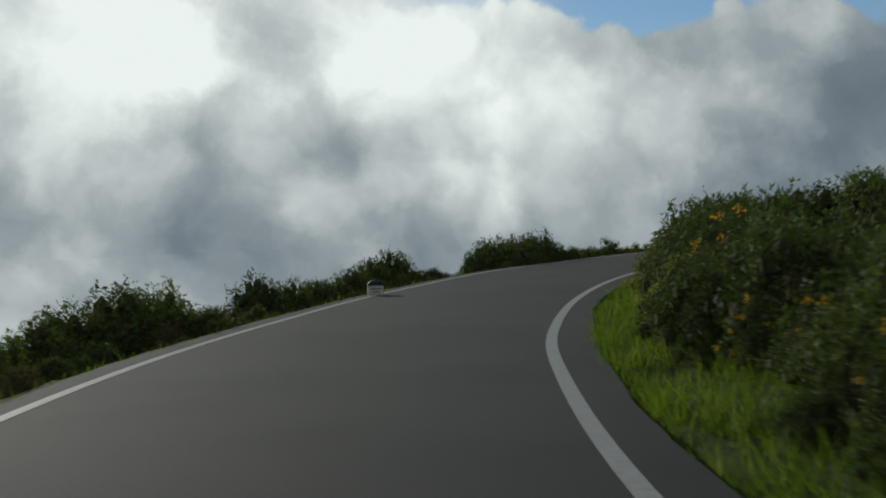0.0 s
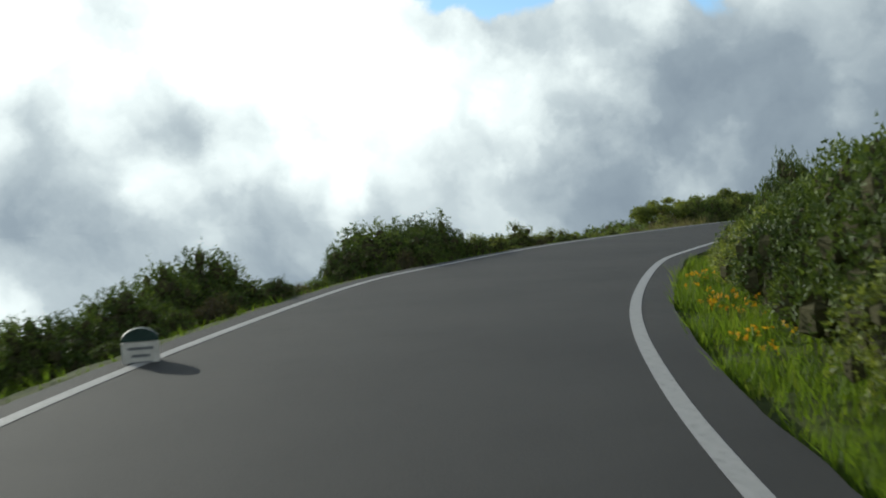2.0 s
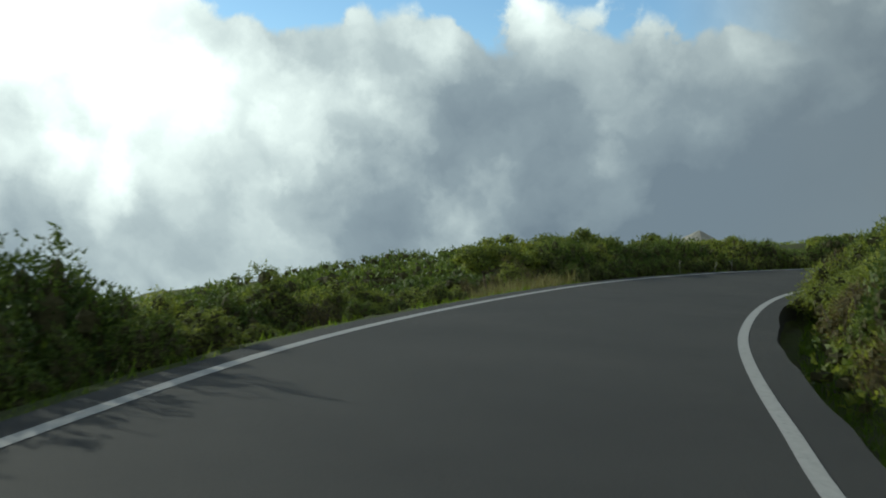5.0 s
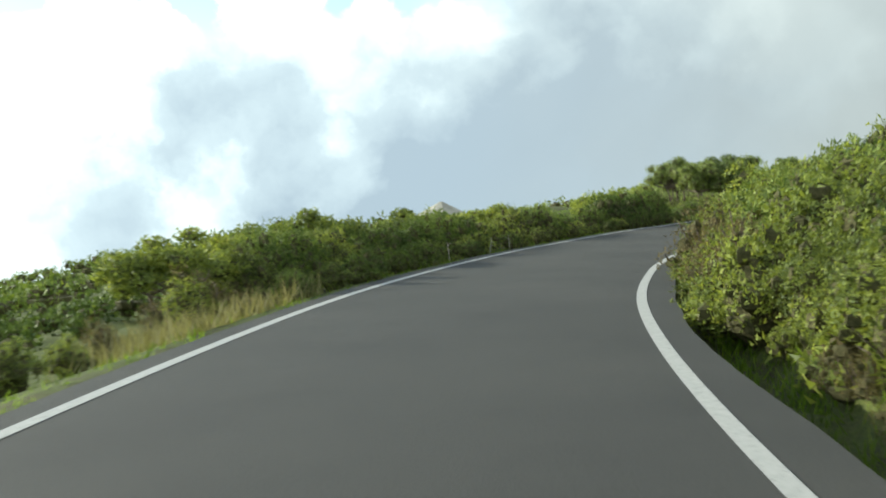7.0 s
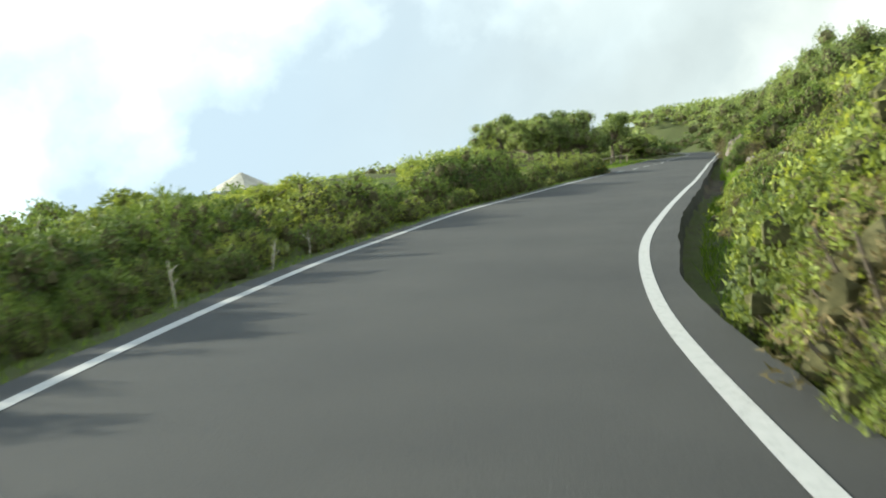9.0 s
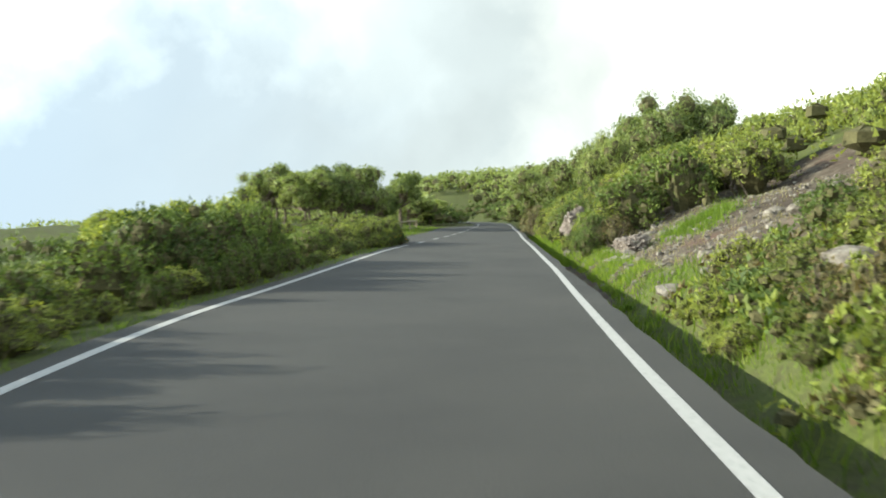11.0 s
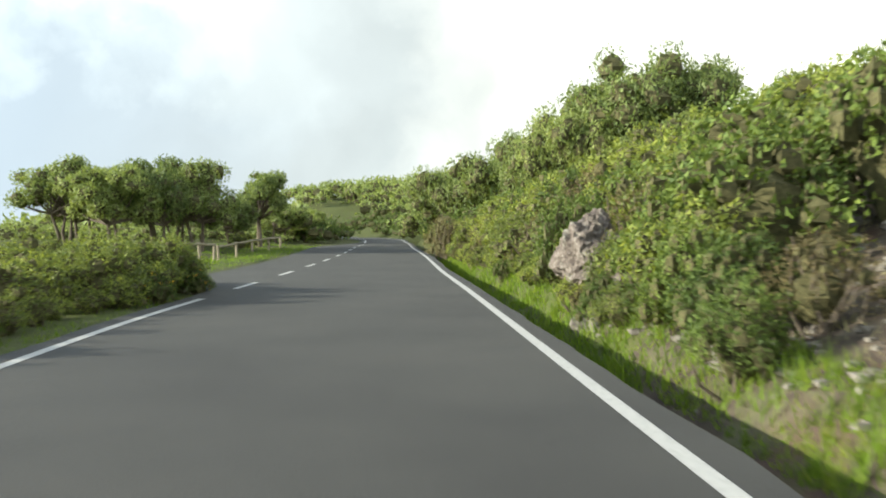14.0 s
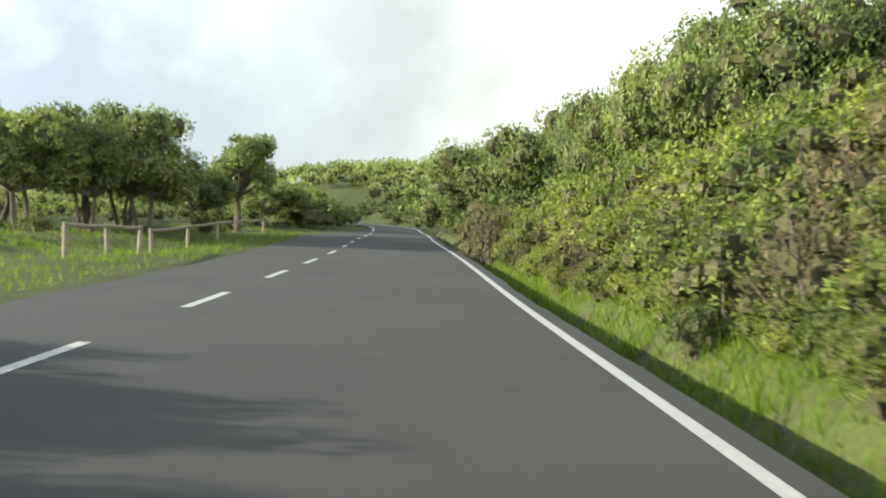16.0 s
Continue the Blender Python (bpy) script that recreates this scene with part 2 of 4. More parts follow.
ASPHALT = asphalt_material()
PAINT = paint_material()
EARTH = ground_material()
HEATHER = leaf_material("heather_leaf", [(0.0, (0.026, 0.045, 0.013)), (0.35, (0.066, 0.101, 0.023)), (0.6, (0.113, 0.162, 0.034)), (0.85, (0.188, 0.246, 0.046)), (1.0, (0.254, 0.281, 0.064))], 0.65, 0.24)
BROOM = leaf_material("broom_leaf", [(0.0, (0.056, 0.078, 0.025)), (0.35, (0.130, 0.165, 0.045)), (0.6, (0.216, 0.260, 0.056)), (0.85, (0.318, 0.354, 0.074)), (1.0, (0.395, 0.382, 0.108))], 0.6, 0.38)
DRY = leaf_material("dry_leaf", [(0.0, (0.045, 0.040, 0.020)), (0.35, (0.105, 0.090, 0.040)), (0.6, (0.175, 0.135, 0.065)), (0.85, (0.215, 0.20, 0.075)), (1.0, (0.30, 0.215, 0.115))], 0.8, 0.2)
TREELEAF = leaf_material("tree_leaf", [(0.0, (0.054, 0.079, 0.031)), (0.4, (0.130, 0.175, 0.057)), (0.7, (0.216, 0.270, 0.083)), (1.0, (0.346, 0.383, 0.124))], 0.5, 0.36)
GRASS = leaf_material("grass_blade", [(0.0, (0.045, 0.070, 0.012)), (0.4, (0.095, 0.160, 0.020)), (0.75, (0.175, 0.265, 0.028)), (1.0, (0.28, 0.30, 0.07))], 0.6, 0.5)
STRAW = leaf_material("straw_blade", [(0.0, (0.11, 0.11, 0.045)), (0.5, (0.23, 0.215, 0.10)), (1.0, (0.38, 0.35, 0.20))], 0.8, 0.3)
FLOWER = leaf_material("yellow_flower", [(0.0, (0.55, 0.28, 0.01)), (0.6, (0.75, 0.42, 0.02)), (1.0, (0.8, 0.6, 0.05))], 0.6, 0.3)
BARK = simple_material("bark", (0.07, 0.055, 0.042), (0.20, 0.165, 0.13), 18, 0.95, 0.7, 0.02)
DEADWOOD = simple_material("dead_wood", (0.32, 0.29, 0.25), (0.60, 0.57, 0.52), 25, 0.9, 0.4, 0.01)
ROCK = simple_material("lichen_rock", (0.07, 0.056, 0.047), (0.31, 0.29, 0.255), 6, 0.95, 0.8, 0.05)
# twig brown kept dark: the shade inside the crowns is in this colour
TWIG_SHADE = simple_material("inner_twig_shade", (0.045, 0.046, 0.020), (0.125, 0.115, 0.055), 30, 0.95, 0.6, 0.02)
def outcrop_material():
    m, nt, b = material("bedded_rock", 0.95, 0.2)
    rough = noise_tex(nt, 9, 8, 0.75)
    c = ramp_tex(nt, rough, [(0.32, (0.05, 0.040, 0.034)), (0.46, (0.135, 0.110, 0.096)), (0.58, (0.22, 0.19, 0.165)), (0.72, (0.42, 0.39, 0.34))])
    lichen = ramp_tex(nt, noise_tex(nt, 3.2, 6, 0.7), [(0.56, (0, 0, 0)), (0.68, (0.75, 0.75, 0.75))])
    nt.links.new(mix_tex(nt, lichen, c, (0.36, 0.36, 0.30)), b.inputs["Base Color"])
    bump_tex(nt, b, rough, 1.0, 0.06)
    return m


OUTCROP = outcrop_material()
POSTWOOD = simple_material("fence_wood", (0.20, 0.17, 0.12), (0.38, 0.33, 0.25), 16, 0.9, 0.4, 0.01)
WHITEWASH = simple_material("white_paint", (0.55, 0.54, 0.50), (0.78, 0.77, 0.73), 9, 0.8, 0.2, 0.005)
CAPGREEN = simple_material("dark_cap", (0.015, 0.035, 0.03), (0.04, 0.075, 0.065), 9, 0.6, 0.1, 0.004)
INK = simple_material("sign_ink", (0.14, 0.15, 0.16), (0.25, 0.26, 0.27), 20, 0.8, 0.0)
THATCH = simple_material("grey_roof", (0.30, 0.29, 0.25), (0.50, 0.48, 0.42), 6, 0.95, 0.5, 0.04)


def low_cloud_material():
    """Distant cloud lying below the road, going on from the clouds of the sky."""
    m = bpy.data.materials.new("low_cloud")
    m.use_nodes = True
    nt = m.node_tree
    nt.nodes.clear()
    geo = nt.nodes.new("ShaderNodeNewGeometry")
    sub = nt.nodes.new("ShaderNodeVectorMath")
    sub.operation = "SUBTRACT"
    nt.links.new(geo.outputs["Position"], sub.inputs[0])
    sub.inputs[1].default_value = (20, 30, 0)
    unit = nt.nodes.new("ShaderNodeVectorMath")
    unit.operation = "NORMALIZE"
    nt.links.new(sub.outputs[0], unit.inputs[0])
    em = nt.nodes.new("ShaderNodeEmission")
    em.inputs["Strength"].default_value = SKY_STRENGTH
    nt.links.new(cloud_colour(nt, unit.outputs[0], False), em.inputs[0])
    out = nt.nodes.new("ShaderNodeOutputMaterial")
    nt.links.new(em.outputs[0], out.inputs[0])
    return m


CLOUD = low_cloud_material()


# ---- plan: the two edge lines of the road ----
LEFT_LINE = [(-11.61, -22.23), (-9.42, -10.42), (-7.06, 1.36), (-4.96, 9.75), (-3.24, 14.98), (-0.92, 19.84), (1.57, 24.29), (5.82, 30.59), (9.04, 33.86), (12.54, 37.02), (16.35, 39.81), (21.26, 42.89), (25.85, 45.43), (30.51, 47.54), (36.35, 49.76), (41.23, 51.26), (48.42, 53.33), (55.27, 54.81), (65.06, 56.94), (72.50, 58.49), (78.16, 59.45), (89.53, 61.30), (105.02, 64.08), (122.01, 67.55), (142.00, 71.61), (169.97, 79.56), (214.95, 101.11)]
RIGHT_LINE = [(-6.07, -22.96), (-4.17, -11.10), (-2.28, 0.76), (-1.19, 7.08), (0.36, 12.22), (1.82, 15.78), (4.09, 20.11), (7.02, 24.59), (11.29, 29.84), (14.13, 32.48), (17.40, 35.20), (20.06, 37.13), (23.34, 39.24), (26.71, 41.16), (30.14, 42.80), (33.72, 44.27), (38.70, 45.84), (44.87, 47.29), (53.46, 49.12), (61.06, 50.69), (69.23, 52.45), (79.95, 54.76), (90.05, 56.98), (105.02, 60.11), (121.93, 63.85), (142.83, 68.35), (171.62, 75.99), (217.45, 97.20)]


def spline(points, step=0.5):
    """A smooth curve through the points, at even steps."""
    p = np.array(points, float)
    p = np.vstack([2 * p[0] - p[1], p, 2 * p[-1] - p[-2]])
    out = []
    for i in range(1, len(p) - 2):
        t = np.linspace(0, 1, 24, endpoint=False)[:, None]
        a, b, c, d = p[i - 1:i + 3]
        out.append(0.5 * (2 * b + (c - a) * t + (2 * a - 5 * b + 4 * c - d) * t**2 + (3 * b - a - 3 * c + d) * t**3))
    out = np.vstack([*out, p[-2:-1]])
    d = np.concatenate([[0], np.cumsum(np.hypot(*np.diff(out, axis=0).T))])
    s = np.arange(0, d[-1], step)
    return np.stack([np.interp(s, d, out[:, 0]), np.interp(s, d, out[:, 1])], 1)


def normals(c):
    t = np.gradient(c, axis=0)
    t /= np.linalg.norm(t, axis=1)[:, None]
    return np.stack([-t[:, 1], t[:, 0]], 1)      # to the left


LC, RC = spline(LEFT_LINE), spline(RIGHT_LINE)
LN, RN = normals(LC), normals(RC)


def offset_from(curve, nor, pts):
    """Distance to the left of the curve, and the index of its nearest point, for many points."""
    pts = np.atleast_2d(pts)
    off, idx = np.empty(len(pts)), np.empty(len(pts), int)
    for a in range(0, len(pts), 4000):
        q = pts[a:a + 4000]
        d = ((q[:, None, :] - curve[None]) ** 2).sum(-1)
        i = d.argmin(1)
        v = q - curve[i]
        side = np.sign((v * nor[i]).sum(1) + 1e-9)
        off[a:a + 4000], idx[a:a + 4000] = side * np.sqrt(d[np.arange(len(q)), i]), i
    return off, idx


# the tarmac's outer left side: narrow verge, then the lay-by
def left_apron(x):
    return np.interp(x, [-60, 20, 78, 80, 83, 86, 97, 112, 124, 134, 142, 150], [0.38, 0.34, 0.34, 0.42, 1.5, 2.05, 2.1, 2.45, 2.8, 1.6, 0.5, 0.4])


def right_apron(x):
    return np.interp(x, [-60, -2, 5, 20, 35, 55, 62, 220], [0.42, 0.42, 0.45, 0.42, 0.40, 0.38, 0.30, 0.30])


def smooth(a, b, x):
    t = np.clip((x - a) / (b - a), 0, 1)
    return t * t * (3 - 2 * t)


def wave(x, y, scale, seed=0):
    """A soft sum of sines, a cheap even noise of about -1..1."""
    r = np.random.RandomState(seed)
    z = 0
    for k in range(7):
        a, f, p = r.uniform(0, 6.28), r.uniform(0.6, 1.7) / scale, r.uniform(0, 6.28)
        z = z + np.sin((x * math.cos(a) + y * math.sin(a)) * f * 6.28 + p)
    return z / 3.5


def height(x, y):
    """The ground's height under any points."""
    x, y = np.atleast_1d(x).astype(float), np.atleast_1d(y).astype(float)
    pts = np.stack([x, y], 1)
    ol, il = offset_from(LC, LN, pts)
    orr, ir = offset_from(RC, RN, pts)
    sl, sr = ol - left_apron(LC[il, 0]), -orr - right_apron(RC[ir, 0])
    xr, xl = RC[ir, 0], LC[il, 0]
    bumps = 0.10 * wave(x, y, 3.1, 1) + 0.22 * wave(x, y, 9, 2)
    # right: a ditch, then the bank
    k = np.interp(xr, [-30, 2, 11, 18, 30, 36, 54, 59, 72, 77, 100, 120, 150, 220], [0.05, 0.06, 0.08, 0.14, 0.24, 0.58, 0.58, 0.34, 0.34, 0.40, 0.40, 0.30, 0.12, 0.08])
    ditch = np.interp(xr, [2, 11, 16, 220], [0.08, 0.12, 0.42, 0.46])
    s1 = np.maximum(sr - 1.0, 0)
    bank = k * np.minimum(s1, 9) + 0.36 * np.minimum(k / 0.3, 1) * np.clip(s1 - 9, 0, 22)
    right = -ditch * (1 - smooth(0.60, 1.20, sr)) + bank + bumps * smooth(0.6, 5, sr)
    # left: falling away towards the sea, level by the lay-by
    fall = np.interp(xl, [-30, -2, 8, 18, 30, 45, 60, 78, 90], [0.44, 0.44, 0.42, 0.34, 0.20, 0.14, 0.10, 0.03, 0.0])
    down = -fall * np.clip(sl - 0.3, 0, 7) - np.interp(xl, [-30, -2, 10, 30, 60, 90], [0.26, 0.24, 0.20, 0.15, 0.08, 0.0]) * np.clip(sl - 7.3, 0, 130) - 0.30 * np.clip(sl - 110, 0, 300)
    level = 0.022 * np.clip(sl - 4, 0, 16) * smooth(80, 92, xl) - 0.12 * np.clip(sl - 26, 0, 100) * smooth(80, 92, xl)
    left = down + level + bumps * smooth(0.3, 4, sl) * 0.8 - 0.04
    z = np.where(sl > 0, left, np.where(sr > 0, right, -0.10))
    near = np.where(np.maximum(sl, sr) < 0.1, 1 - np.clip(np.maximum(sl, sr) / 0.1, 0, 1), 0)
    z = z * (1 - near) + np.minimum(z, -0.10) * near
    hill = 9 * np.exp(-(((x - 330) / 120) ** 2 + ((y - 70) / 60) ** 2)) * smooth(150, 220, x) - 0.12 * np.clip(0.86 * (y - 57) - 0.5 * x, 0, 90)
    z = z + hill * smooth(0.5, 12, np.maximum(sl, sr))
    far = smooth(420, 1100, np.hypot(x - 60, y - 40))
    return np.maximum(z * (1 - far) - 80 * far, -80)


def mesh_object(name, verts, faces, mat, parent=None, smooth_=False, inner=None):
    """One mesh object; faces from the index inner on are a plant's core, coloured dark as twigs in shade."""
    me = bpy.data.meshes.new(name)
    me.from_pydata([tuple(v) for v in verts], [], [tuple(f) for f in faces])
    me.materials.append(mat)
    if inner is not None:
        me.materials.append(TWIG_SHADE)
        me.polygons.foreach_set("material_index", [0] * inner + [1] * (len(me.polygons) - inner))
    if smooth_:
        me.polygons.foreach_set("use_smooth", [True] * len(me.polygons))
    ob = new(name, me)
    if parent is not None:
        ob.parent = parent
    return ob


def part(name, bm, mat, parent=None, label=""):
    """Links a bmesh as one mesh object under a thing."""
    me = bpy.data.meshes.new(name)
    bm.to_mesh(me)
    bm.free()
    me.materials.append(mat)
    ob = new(name, me)
    if parent is not None:
        ob.parent = parent
    return tagged(ob, label) if label else ob


# ---- ground, sea, road ----
def build_ground():
    def axis(a, b, step, far):
        core = list(np.arange(a, b + 1e-6, step))
        lo, hi, d = [], [], step
        while core[-1] + sum(hi) < far:
            d *= 1.22
            hi.append(d)
        d = step
        while core[0] - sum(lo) > -far:
            d *= 1.22
            lo.append(d)
        return np.array([core[0] - c for c in np.cumsum(lo)][::-1] + core + [core[-1] + c for c in np.cumsum(hi)])
    gx, gy = axis(-14, 122, 0.45, 4300), axis(-8, 80, 0.45, 4300)
    X, Y = np.meshgrid(gx, gy)
    Z = height(X.ravel(), Y.ravel())
    # room for the ditch, which is a finer strip of its own
    side = -offset_from(RC, RN, np.stack([X.ravel(), Y.ravel()], 1))[0]
    Z = Z - 0.5 * (smooth(0.2, 0.5, side) - smooth(1.7, 2.0, side)) * ((X.ravel() > -8) & (X.ravel() < 150))
    verts = np.stack([X.ravel(), Y.ravel(), Z], 1)
    nx, ny = len(gx), len(gy)
    i = (np.arange(ny - 1)[:, None] * nx + np.arange(nx - 1)[None]).ravel()
    faces = np.stack([i, i + 1, i + nx + 1, i + nx], 1)
    ob = mesh_object("ground", verts.tolist(), faces.tolist(), EARTH, smooth_=True)
    tagged(ob, "brown earth and turf ground sloping beside the road", "ground", kind="structure")
    # how grassy the soil is
    pts = verts[:, :2]
    ol, il = offset_from(LC, LN, pts)
    orr, ir = offset_from(RC, RN, pts)
    sr, sl = -orr, ol
    g = np.full(len(pts), 0.64)
    g = np.where((sl > 1.5) & (LC[il, 0] < 80), 0.85, g)
    g = np.where((sr > 0) & (RC[ir, 0] < 14), 0.95, g)
    g = np.where((sr > 0) & (RC[ir, 0] > 53) & (RC[ir, 0] < 76), 0.12, g)
    g = np.where((sl > 0) & (LC[il, 0] > 80), 0.60, g)
    at = ob.data.color_attributes.new("turf", "FLOAT_COLOR", "POINT")
    at.data.foreach_set("color", np.stack([g, g, g, np.ones(len(g))], 1).ravel().astype(np.float32))


build_ground()


def build_ditch():
    """The trench along the inner side of the road, stony earth."""
    keep = (RC[:, 0] > -7) & (RC[:, 0] < 149)
    c, n = RC[keep], RN[keep]
    r = np.random.RandomState(8)
    verts, faces = [], []
    steps = np.array([0.30, 0.46, 0.60, 0.78, 0.95, 1.12, 1.28, 1.45, 1.65, 1.9, 2.2, 2.6])
    for j, q in enumerate(steps):
        p = c - n * (q + r.normal(0, 0.035, len(c)) * (0 < j < 11))[:, None]
        z = height(p[:, 0], p[:, 1]) + r.normal(0, 0.022, len(c)) * (0 < j < 10) - (0.10 if j == 11 else 0.0 if j else 0.1)
        verts += [(x, y, k) for (x, y), k in zip(p, z)]
    m = len(c)
    for j in range(len(steps) - 1):
        faces += [(j * m + i, j * m + i + 1, (j + 1) * m + i + 1, (j + 1) * m + i) for i in range(m - 1)]
    ob = mesh_object("ditch", verts, [f[::-1] for f in faces], EARTH, smooth_=True)
    tagged(ob, "shallow shaded earth ditch along the foot of the bank", "ditch", kind="structure")
    v = np.array(verts)
    g = np.repeat(np.interp(steps, [0.3, 0.9, 1.4, 2.6], [0.6, 0.6, 0.64, 0.64]), m)
    g = np.where(v[:, 0] < 14, 0.95, g)
    g = np.where((v[:, 0] > 57) & (v[:, 0] < 72), np.minimum(g, 0.36), g)
    at = ob.data.color_attributes.new("turf", "FLOAT_COLOR", "POINT")
    at.data.foreach_set("color", np.stack([g, g, g, np.ones(len(g))], 1).ravel().astype(np.float32))


build_ditch()
deck = mesh_object("cloud_deck", [(-4400, -4400, -60), (4400, -4400, -60), (4400, 4400, -60), (-4400, 4400, -60)], [(0, 1, 2, 3)], CLOUD)
tagged(deck, "grey low cloud filling the distance below the slope", "backdrop", kind="structure")


def strip(name, a, b, za, zb, mat, across=1, skirt=0.0):
    """A ribbon between two curves of equal length."""
    n = len(a)
    verts, faces = [], []
    for j in range(across + 1):
        t = j / across
        for i in range(n):
            verts.append((a[i, 0] * (1 - t) + b[i, 0] * t, a[i, 1] * (1 - t) + b[i, 1] * t, za * (1 - t) + zb * t))
    rows = across + 1
    if skirt:
        for src, out in ((0, 0.04), (across, 0.06)):
            base = len(verts)
            for i in range(n):
                v = verts[src * n + i]
                o = verts[(across if src == 0 else 0) * n + i]
                d = Vector((v[0] - o[0], v[1] - o[1])).normalized() * out
                verts.append((v[0] + d.x, v[1] + d.y, v[2] - skirt))
            for i in range(n - 1):
                q = (src * n + i, src * n + i + 1, base + i + 1, base + i)
                faces.append(q if src else q[::-1])
    for j in range(across):
        for i in range(n - 1):
            faces.append((j * n + i, (j + 1) * n + i, (j + 1) * n + i + 1, j * n + i + 1))
    return mesh_object(name, verts, faces, mat)


def build_road():
    # pair the two sides by share of their length
    rag_l = 0.035 * np.cumsum(np.random.RandomState(3).normal(0, 0.5, len(LC)))
    rag_l = rag_l - np.convolve(rag_l, np.ones(25) / 25, "same")
    rag_r = 0.035 * np.cumsum(np.random.RandomState(4).normal(0, 0.5, len(RC)))
    rag_r = rag_r - np.convolve(rag_r, np.ones(25) / 25, "same")
    a = LC + LN * (left_apron(LC[:, 0]) + np.clip(rag_l, -0.1, 0.1))[:, None]
    b = RC - RN * (right_apron(RC[:, 0]) + np.clip(rag_r, -0.1, 0.1))[:, None]
    ta, tb = np.linspace(0, 1, len(a)), np.linspace(0, 1, len(b))
    n = 720
    t = np.linspace(0, 1, n)
    A = np.stack([np.interp(t, ta, a[:, k]) for k in (0, 1)], 1)
    B = np.stack([np.interp(t, tb, b[:, k]) for k in (0, 1)], 1)
    road = strip("road", B, A, 0.0, 0.0, ASPHALT, 10, 0.40)
    tagged(road, "narrow dark grey asphalt mountain road with white edge lines", "road", kind="structure")
    w = 0.064
    left_end = int(np.argmin(np.abs(LC[:, 0] - 78.1)))
    ob = strip("edge_line_left", LC[:left_end] - LN[:left_end] * w, LC[:left_end] + LN[:left_end] * w, 0.004, 0.004, PAINT)
    tagged(ob, "worn white painted line along the road's outer edge", "road marking", kind="structure")
    ob = strip("edge_line_right", RC - RN * w, RC + RN * w, 0.004, 0.004, PAINT)
    tagged(ob, "worn white painted line along the road's inner edge", "road marking", kind="structure")
    s0 = float(np.interp(80.75, LC[:, 0], np.arange(len(LC)))) * 0.5
    k = 0
    while True:
        i0, i1 = int(2 * (s0 + 5.85 * k)), int(2 * (s0 + 5.85 * k + 2.5))
        if LC[min(i1, len(LC) - 1), 0] > 141:
            break
        seg = slice(i0, i1 + 1)
        d = strip("line_dash", LC[seg] - LN[seg] * w, LC[seg] + LN[seg] * w, 0.004, 0.004, PAINT)
        d.parent = road
        k += 1
    far = slice(int(np.argmin(np.abs(LC[:, 0] - 142))), len(LC) - 2)
    ob = strip("edge_line_far", LC[far] - LN[far] * w, LC[far] + LN[far] * w, 0.004, 0.004, PAINT)
    tagged(ob, "white painted line on the far stretch of road", "road marking", kind="structure")


build_road()


# ---- plants ----
def leaf_cloud(pts, dirs, length, width, rng, jitter=0.6, per=2, facing=None):
    """Slim pointed leaves at pts, along dirs, their flat side towards facing: verts and faces."""
    n = len(pts) * per
    p = np.repeat(pts, per, 0) + rng.normal(0, length * 0.3, (n, 3))
    d = np.repeat(dirs, per, 0) + rng.normal(0, jitter, (n, 3))
    d /= np.linalg.norm(d, axis=1)[:, None] + 1e-9
    flat = rng.normal(0, 1, (n, 3)) if facing is None else np.repeat(facing, per, 0) + rng.normal(0, 0.38, (n, 3))
    side = np.cross(d, flat)
    side /= np.linalg.norm(side, axis=1)[:, None] + 1e-9
    ln = (length * rng.uniform(0.6, 1.35, n))[:, None]
    wd = (width * rng.uniform(0.7, 1.3, n))[:, None]
    v = np.stack([p + side * wd, p + d * ln, p - side * wd], 1).reshape(-1, 3)
    return v, np.arange(n * 3).reshape(-1, 3)


def blob(center, radii, rng, rough=0.25, seg=8, rings=5):
    """A lumpy closed core."""
    v, f = [], []
    for j in range(rings + 1):
        th = math.pi * j / rings
        for i in range(seg):
            ph = 2 * math.pi * i / seg
            k = 1 + rng.uniform(-rough, rough)
            v.append((center[0] + radii[0] * math.sin(th) * math.cos(ph) * k, center[1] + radii[1] * math.sin(th) * math.sin(ph) * k, center[2] + radii[2] * math.cos(th) * k))
    for j in range(rings):
        for i in range(seg):
            f.append((j * seg + i, (j + 1) * seg + i, (j + 1) * seg + (i + 1) % seg, j * seg + (i + 1) % seg))
    return v, f


def tube(path, radii, seg=6):
    """A bent, tapering round bar."""
    v, f = [], []
    for i, (p, r) in enumerate(zip(path, radii)):
        a = Vector(path[min(i + 1, len(path) - 1)]) - Vector(path[max(i - 1, 0)])
        q = a.to_track_quat("Z", "Y")
        for k in range(seg):
            w = q @ Vector((math.cos(6.2832 * k / seg) * r, math.sin(6.2832 * k / seg) * r, 0))
            v.append((p[0] + w.x, p[1] + w.y, p[2] + w.z))
    for i in range(len(path) - 1):
        for k in range(seg):
            f.append((i * seg + k, i * seg + (k + 1) % seg, (i + 1) * seg + (k + 1) % seg, (i + 1) * seg + k))
    f.append(tuple(range(seg))[::-1])
    f.append(tuple((len(path) - 1) * seg + k for k in range(seg)))
    return v, f


def joined(pieces):
    v, f, n = [], [], 0
    for pv, pf in pieces:
        v.extend(np.asarray(pv).tolist())
        f.extend((np.asarray(pf) + n).tolist() if isinstance(pf, np.ndarray) else [tuple(i + n for i in q) for q in pf])
        n += len(pv)
    return v, f


